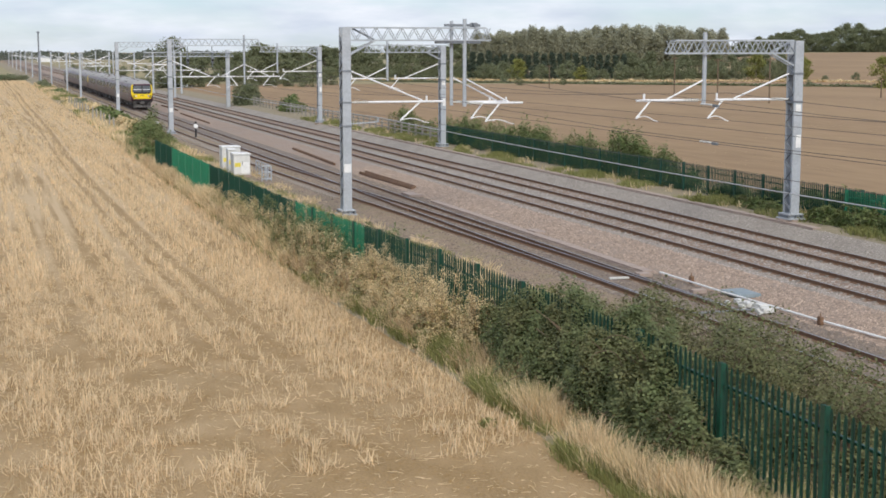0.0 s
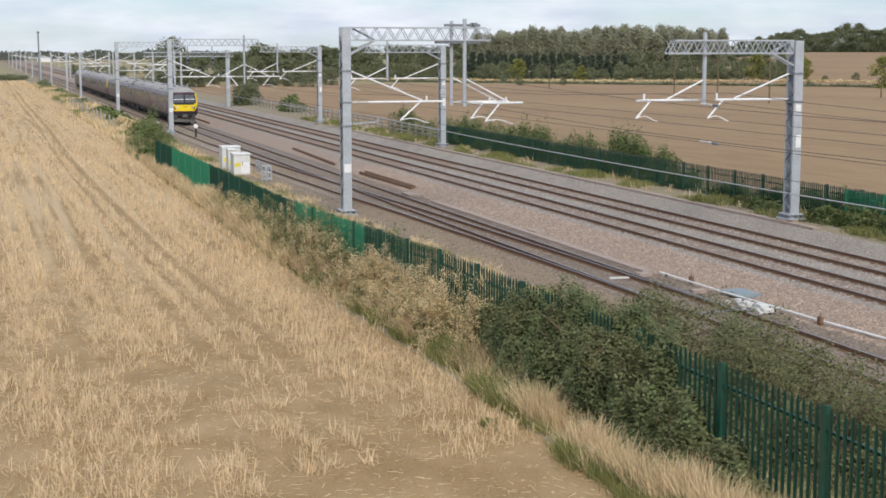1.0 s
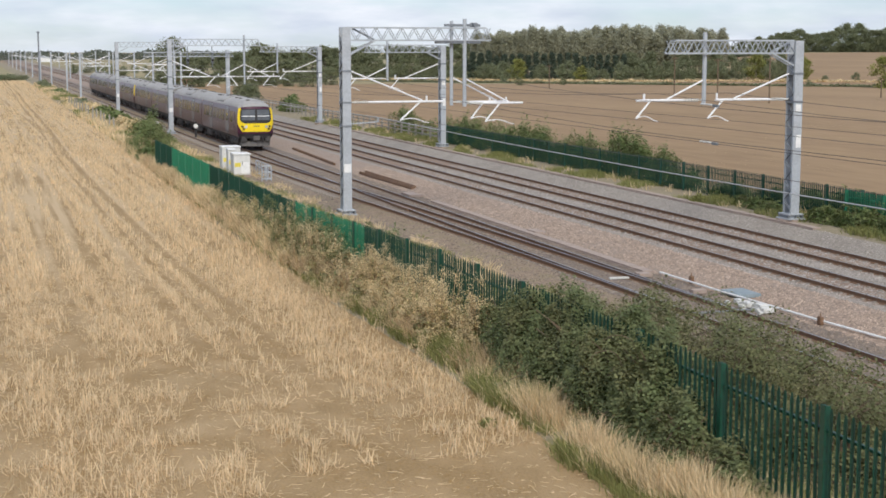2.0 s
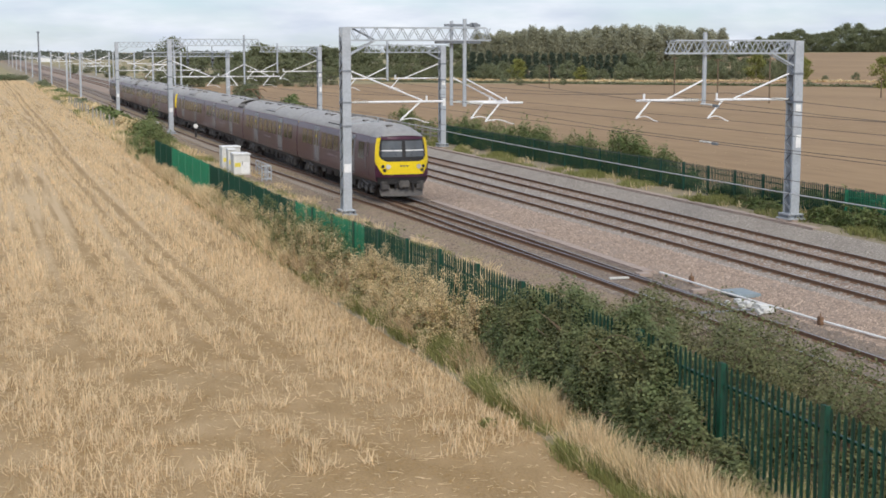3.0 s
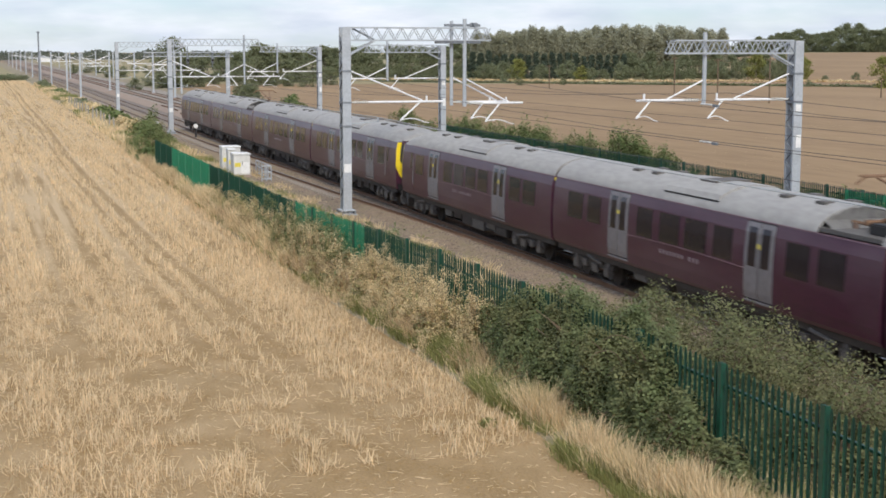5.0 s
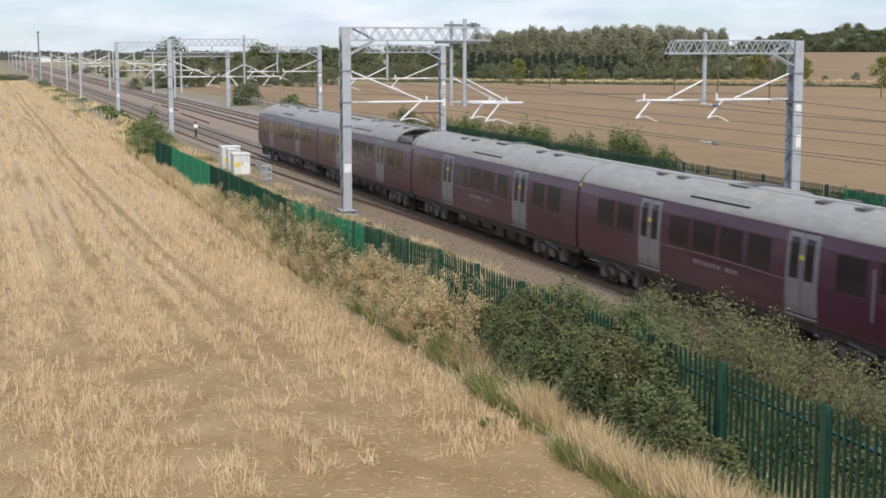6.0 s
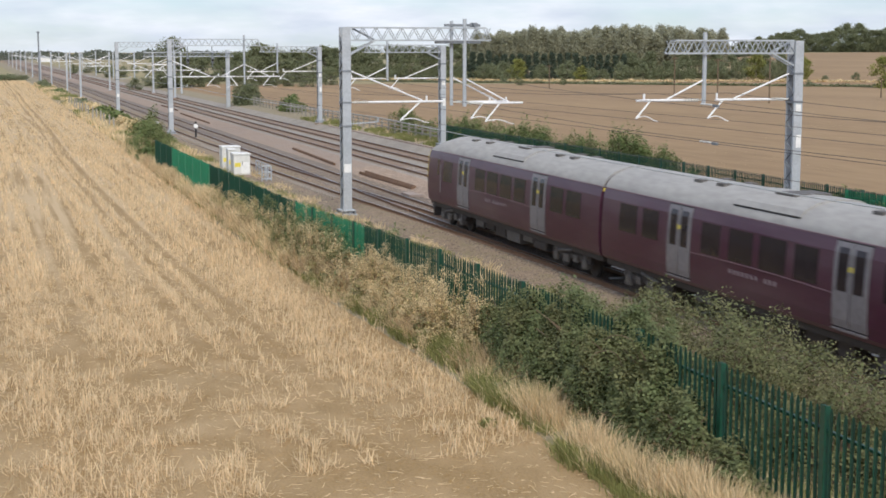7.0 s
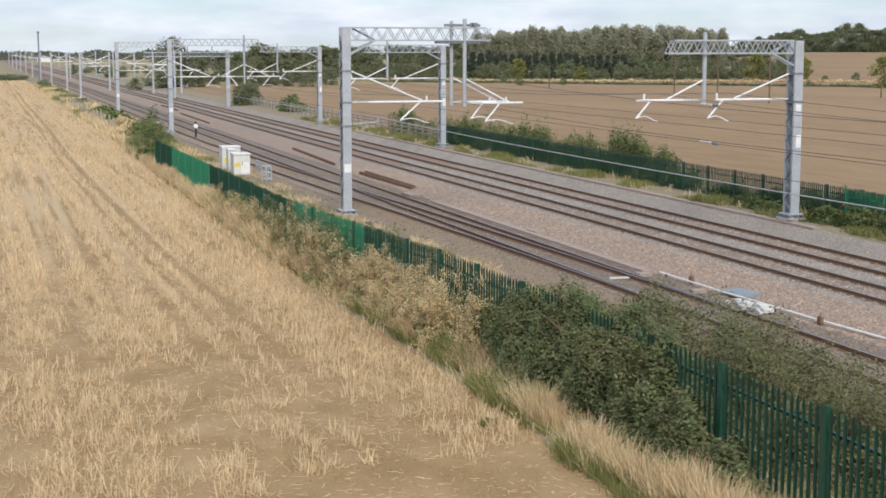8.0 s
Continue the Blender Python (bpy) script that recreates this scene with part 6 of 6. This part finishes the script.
def hedge():
    """Shrubs behind the far palisade fence, uneven in height."""
    rows = ((36.0, 128, 1.2, 2.2, 2.1), (36.1, 121, 1.2, 3.2, 1.4), (36.0, 112, 1.2, 2.4, 1.9), (35.9, 107, 1.2, 3.0, 2.2), (36.0, 102, 1.2, 3.0, 1.7), (36.1, 97.5, 1.1, 2.2, 1.8), (35.9, 94.0, 0.9, 1.6, 2.0),
            (36.2, 90.5, 1.0, 2.0, 1.3), (36.0, 87.5, 0.9, 1.6, 1.8), (36.0, 84.0, 1.0, 1.8, 1.5), (35.9, 80.6, 0.9, 1.0, 2.4), (36.0, 78.4, 0.8, 1.1, 2.0), (36.0, 75.2, 0.7, 0.9, 1.6), (35.6, 71.5, 0.7, 1.4, 0.9),
            (35.3, 66, 0.6, 1.6, 0.8), (35.2, 61, 0.6, 1.8, 0.9), (35.4, 55.5, 0.8, 1.8, 1.25), (35.2, 52.0, 0.8, 1.6, 1.05), (35.6, 58.5, 0.6, 1.6, 1.0), (34.3, 50.4, 0.5, 1.6, 0.75), (34.3, 53.2, 0.4, 1.4, 0.8), (34.25, 55.6, 0.35, 0.9, 0.6), (34.3, 47.5, 0.5, 1.6, 0.8), (34.35, 61.5, 0.35, 1.8, 0.45))
    for i, (x, y, a, b, c) in enumerate(rows):
        bush("hedge_shrub", "self-sown green shrub along the far fence", x, y, 0.3, a, b * 1.25, c, 4200, 0.11, LEAF_E, 140 + i, 0.6, "shrub", "hedge shrubs", 16, None, 14)
        rng = random.Random(i)
        for k in range(3 if c > 1.5 else 0):
            bush("hedge_sapling", "upright leafy sapling in the far hedge", x + rng.uniform(-0.5, 0.5), y + rng.uniform(-b, b), 0.3, 0.36, 0.42, c * rng.uniform(0.9, 1.15), 900, 0.11, LEAF_E, 200 + i * 3 + k, 0.8, "shrub", "hedge shrubs", 5)
    bush("scrub_bush", "large round green bush beside the far tracks", 34.9, 203, 0.3, 1.7, 3.4, 3.0, 5000, 0.28, LEAF_A, 170, 0.4)
    bush("scrub_bush", "low green bush beside the far fence", 36.0, 178, 0.3, 1.4, 3.4, 1.8, 3000, 0.26, LEAF_E, 171, 0.5)
    bush("yellow_weed", "small yellow flowering weed on the cess", 33.55, 66.0, 0.25, 0.35, 0.6, 0.35, 500, 0.09, LEAF_D, 172, 0.5, "weeds", "weed clumps", 4)


def field_plant():
    bush("field_weed", "small green weed growing in the stubble", 8.0, 23.3, ground_z(8.0, 23.3), 0.14, 0.16, 0.12, 260, 0.06, GRASS, 173, 0.4, "weeds", "weed clumps", 3)


# ---- trees ----
def tree(name, label, h, spread, m, seed, n, leaf, kind, category="tree"):
    """A tapered trunk with limbs and a crown of leaf clumps."""
    rng = np.random.default_rng(seed)
    t = thing(name, label, category, "distant trees")
    tr = Build()
    z0 = h * (0.34 if kind == "poplar" else 0.04)
    lean = Vector((rng.normal(0, 0.02) * h, rng.normal(0, 0.02) * h, h * 0.9))
    tr.rod((0, 0, -0.5), lean * 0.5, h * 0.022, 7, h * 0.014).rod(lean * 0.5, lean, h * 0.014, 6, h * 0.003)
    pts, outs = [], []
    clumps = 48 if kind == "poplar" else 44
    for i in range(clumps):
        u = rng.uniform(0, 1)
        z = z0 + (h - z0) * u
        if kind == "poplar":
            r = spread * (0.35 + 0.65 * math.sin(math.pi * min(1, 0.25 + 0.7 * u))) * rng.uniform(0.2, 0.9)
        elif kind == "conifer":
            r = spread * (1.02 - u) * rng.uniform(0.5, 1.0)
        else:
            r = spread * math.sin(math.pi * (0.18 + 0.78 * u)) ** 0.7 * rng.uniform(0.25, 1.0)
        an = rng.uniform(0, 2 * math.pi)
        c = np.array([math.cos(an) * r, math.sin(an) * r, z])
        s = spread * (rng.uniform(0.42, 0.68) if kind == "poplar" else rng.uniform(0.26, 0.46))
        k = n // clumps
        d = rng.normal(size=(k, 3))
        d /= np.linalg.norm(d, axis=1)[:, None]
        pts.append(c + d * s * (rng.random(k) ** 0.4)[:, None] * np.array([[1, 1, 1.5 if kind == "poplar" else 0.75]]))
        outs.append(d)
        if i % 2 == 0:
            tr.rod((lean.x * u * 0.7, lean.y * u * 0.7, max(z0 * 0.8, z - r * 0.7)), c, h * 0.008, 5, h * 0.003)
    part("trunk", tr, BARK, t)
    part("crown", cloud_mesh("crown", facing_leaves(rng, np.concatenate(pts), np.concatenate(outs), leaf), LEAF_FACES, 3, m), None, t)
    return t


def at(bearing, dist):
    a = radians(bearing)
    return dist * math.sin(a), dist * math.cos(a)


def woods():
    rng = random.Random(5)
    pop = [tree("poplar_tree", "tall grey-green poplar in the distant wood, haze in its colour", 10.5, 1.9, LEAF_B, 300 + i, 4800, 0.46, "poplar") for i in range(3)]
    oak = [tree("broadleaf_tree", "rounded dark green broadleaf tree across the fields", 8.0, 3.6, LEAF_A, 310 + i, 4200, 0.42, "round") for i in range(3)]
    con = [tree("conifer_tree", "dark green conifer in the plantation", 6.4, 1.7, LEAF_C, 320 + i, 3200, 0.32, "conifer") for i in range(2)]
    yel = [tree("willow_tree", "yellow-green rounded willow at the field edge", 5.0, 2.5, LEAF_D, 330 + i, 3200, 0.3, "round") for i in range(2)]
    scr = [tree("scrub_tree", "olive green bushy tree at the field edge", 4.2, 2.6, LEAF_A, 340 + i, 2200, 0.3, "round") for i in range(2)]
    used = set()

    def put(kinds, bearing, dist, scale, dz=0.0):
        p = rng.choice(kinds)
        x, y = at(bearing, dist)
        m = pose(x, y, ground_z(x, y) + dz - 0.1, 0, 0, rng.uniform(0, 360)) @ Matrix.Diagonal((scale, scale, scale * rng.uniform(0.92, 1.08), 1))
        if p.name in used:
            q = copy_thing(p, Matrix())
            q.matrix_basis = m
        else:
            used.add(p.name)
            p.matrix_basis = m

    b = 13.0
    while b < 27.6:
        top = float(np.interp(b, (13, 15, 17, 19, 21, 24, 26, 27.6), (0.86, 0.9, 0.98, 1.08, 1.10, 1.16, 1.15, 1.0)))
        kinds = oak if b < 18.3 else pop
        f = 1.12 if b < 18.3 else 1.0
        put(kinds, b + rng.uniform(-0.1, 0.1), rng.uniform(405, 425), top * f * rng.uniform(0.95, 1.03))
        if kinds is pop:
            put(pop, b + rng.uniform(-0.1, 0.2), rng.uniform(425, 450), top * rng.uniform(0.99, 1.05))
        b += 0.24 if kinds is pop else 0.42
    b = 18.0
    while b < 24.2:
        put(con, b, rng.uniform(384, 396), rng.uniform(0.9, 1.08))
        b += 0.30
    for b, s in ((20.0, 1.0), (22.4, 0.75), (28.9, 1.1), (30.6, 0.95), (33.5, 1.25)):
        put(yel, b, rng.uniform(355, 372) if b < 33 else 300, s)
    for b in (18.6, 19.1, 19.5, 21.0, 21.8, 22.8, 23.2, 23.9, 24.6, 25.3, 26.0, 26.5, 27.1, 27.7, 28.2, 29.5, 30.1, 17.8, 17.0, 16.2, 15.1, 14.3):
        put(scr, b + rng.uniform(-0.15, 0.15), rng.uniform(360, 380), rng.uniform(0.6, 1.15))
    for b in (24.3, 25.0, 25.6, 26.2, 26.8, 27.4, 28.0, 28.5, 29.2, 29.8, 30.4):
        put(oak, b, rng.uniform(380, 395), rng.uniform(0.6, 0.85))
    # hilltop belt
    b = 28.0
    while b < 34.6:
        top = float(np.interp(b, (28, 29, 30.5, 31.2, 32.2, 33.0, 34.6), (0.9, 1.25, 1.4, 1.15, 1.75, 1.5, 1.55)))
        put(oak, b, rng.uniform(830, 860), top * rng.uniform(0.9, 1.08))
        b += 0.24
    # left distance
    for b, d, s in ((6.95, 300, 1.08), (7.4, 305, 0.9), (10.1, 330, 1.0), (10.5, 320, 1.1), (11.0, 335, 0.9), (11.6, 345, 0.9), (12.2, 360, 0.98), (12.7, 380, 1.05), (9.5, 350, 0.85), (8.9, 360, 0.85), (8.3, 350, 0.8), (7.9, 345, 0.75), (9.2, 380, 0.9), (10.0, 390, 0.95)):
        put(oak, b, d, s)
    for b in (1.8, 2.3, 2.7, 3.1, 3.6, 4.0, 4.4, 4.9):
        put(scr, b + 1.6, rng.uniform(420, 560), rng.uniform(0.55, 0.9))
    for b in (5.6, 6.1, 6.6, 7.2, 8.0, 8.6, 9.3, 10.6, 11.3, 12.0, 12.9):
        put(scr, b, rng.uniform(300, 330), rng.uniform(0.5, 0.8))
    # lone bushes out in the field
    for b, d, s in ((20.05, 315, 0.42), (21.7, 320, 0.35), (12.6, 330, 0.4), (19.5, 340, 0.4), (31.4, 350, 0.35), (32.5, 360, 0.4), (30.8, 330, 0.25)):
        put(scr, b, d, s)
    # low hedge lines across the far fields
    r3 = np.random.default_rng(78)
    for k, (b0, d0, b1, d1, h, m, nm) in enumerate(((14.5, 352, 35, 306, 0.55, LEAF_A, "field_hedge"), (14.0, 372, 35, 345, 0.5, DRYGRASS, "field_margin"))):
        u = r3.random(9000)
        (xa, ya), (xb, yb) = at(b0, d0), at(b1, d1)
        x, y = xa + (xb - xa) * u, ya + (yb - ya) * u + r3.normal(0, 0.6, 9000)
        hv = h * (0.6 + 0.8 * np.array([noise.noise((v * 60, k, 3.0)) for v in u]))
        q = np.stack([x, y, ground_of(np.stack([x, y], 1)) + np.clip(hv, 0.05, 2) * r3.random(9000)], 1)
        stuff(nm, cloud_mesh(nm, leaves(r3, q, 0.45, 0.0), LEAF_FACES, 3, m), "thin low hedge line across the far field", "hedge")
    # hazy woods on the skyline
    r2 = np.random.default_rng(77)
    bb = np.radians(r2.uniform(-6, 14, 14000))
    dd = r2.uniform(1150, 1350, 14000)
    hh = 5.5 + 3.0 * np.array([noise.noise((v * 60, 1.0, 2.0)) for v in bb])
    p = np.stack([dd * np.sin(bb), dd * np.cos(bb), 1.0 + hh * r2.random(14000)], 1)
    stuff("far_woods", cloud_mesh("far_woods", leaves(r2, p, 2.0, 0.0), LEAF_FACES, 3, FAR_WOOD), "hazy low woodland along the skyline", "woodland")


def distance():
    """Farm sheds far off along the line, and field poles."""
    for b, d, w, h, lab in ((2.35, 1000, 8, 4.6, "distant pale industrial shed"),):
        x, y = at(b, d)
        t = thing("shed", lab + " near the skyline", "shed", "distant sheds")
        part("wall", Build().box(x - w / 2, x + w / 2, y - 5, y + 5, -0.5, h * 0.7, 0.05), WHITE if d > 650 else BRICK, t)
        part("roof", Build().sweep([(x - w / 2 - 0.3, h * 0.7), (x + w / 2 + 0.3, h * 0.7), (x, h)], y - 5.2, y + 5.2), GALV, t)
    for b, d, h in ((25.9, 250, 6.2), (27.5, 230, 6.0), (29.4, 210, 6.2), (21.2, 290, 4.5), (33.4, 240, 3.0)):
        x, y = at(b, d)
        t = thing("utility_pole", "dark wooden pole standing in the field", "pole", "field poles")
        z = ground_z(x, y)
        part("pole_shaft", Build().rod((x, y, z - 0.3), (x, y, z + h), 0.12, 8, 0.09), STEM, t)
        part("cross_arm", Build().bar((x - 0.7, y, z + h - 0.3), (x + 0.7, y, z + h - 0.3), 0.1, 0.1), STEM, t)


stubble()
ballast_stones()
verge_grass()
bramble()
seed_weeds()
hedge()
field_plant()
woods()
distance()


def motions():
    for car, s, turned in CARS:
        walk(car, [(t / 2, pose(TRACK_X, front(math.floor(t * 12.5) / 25) + s, 0, 0, 0, 180 if turned else 0)) for t in range(17)])


motions()
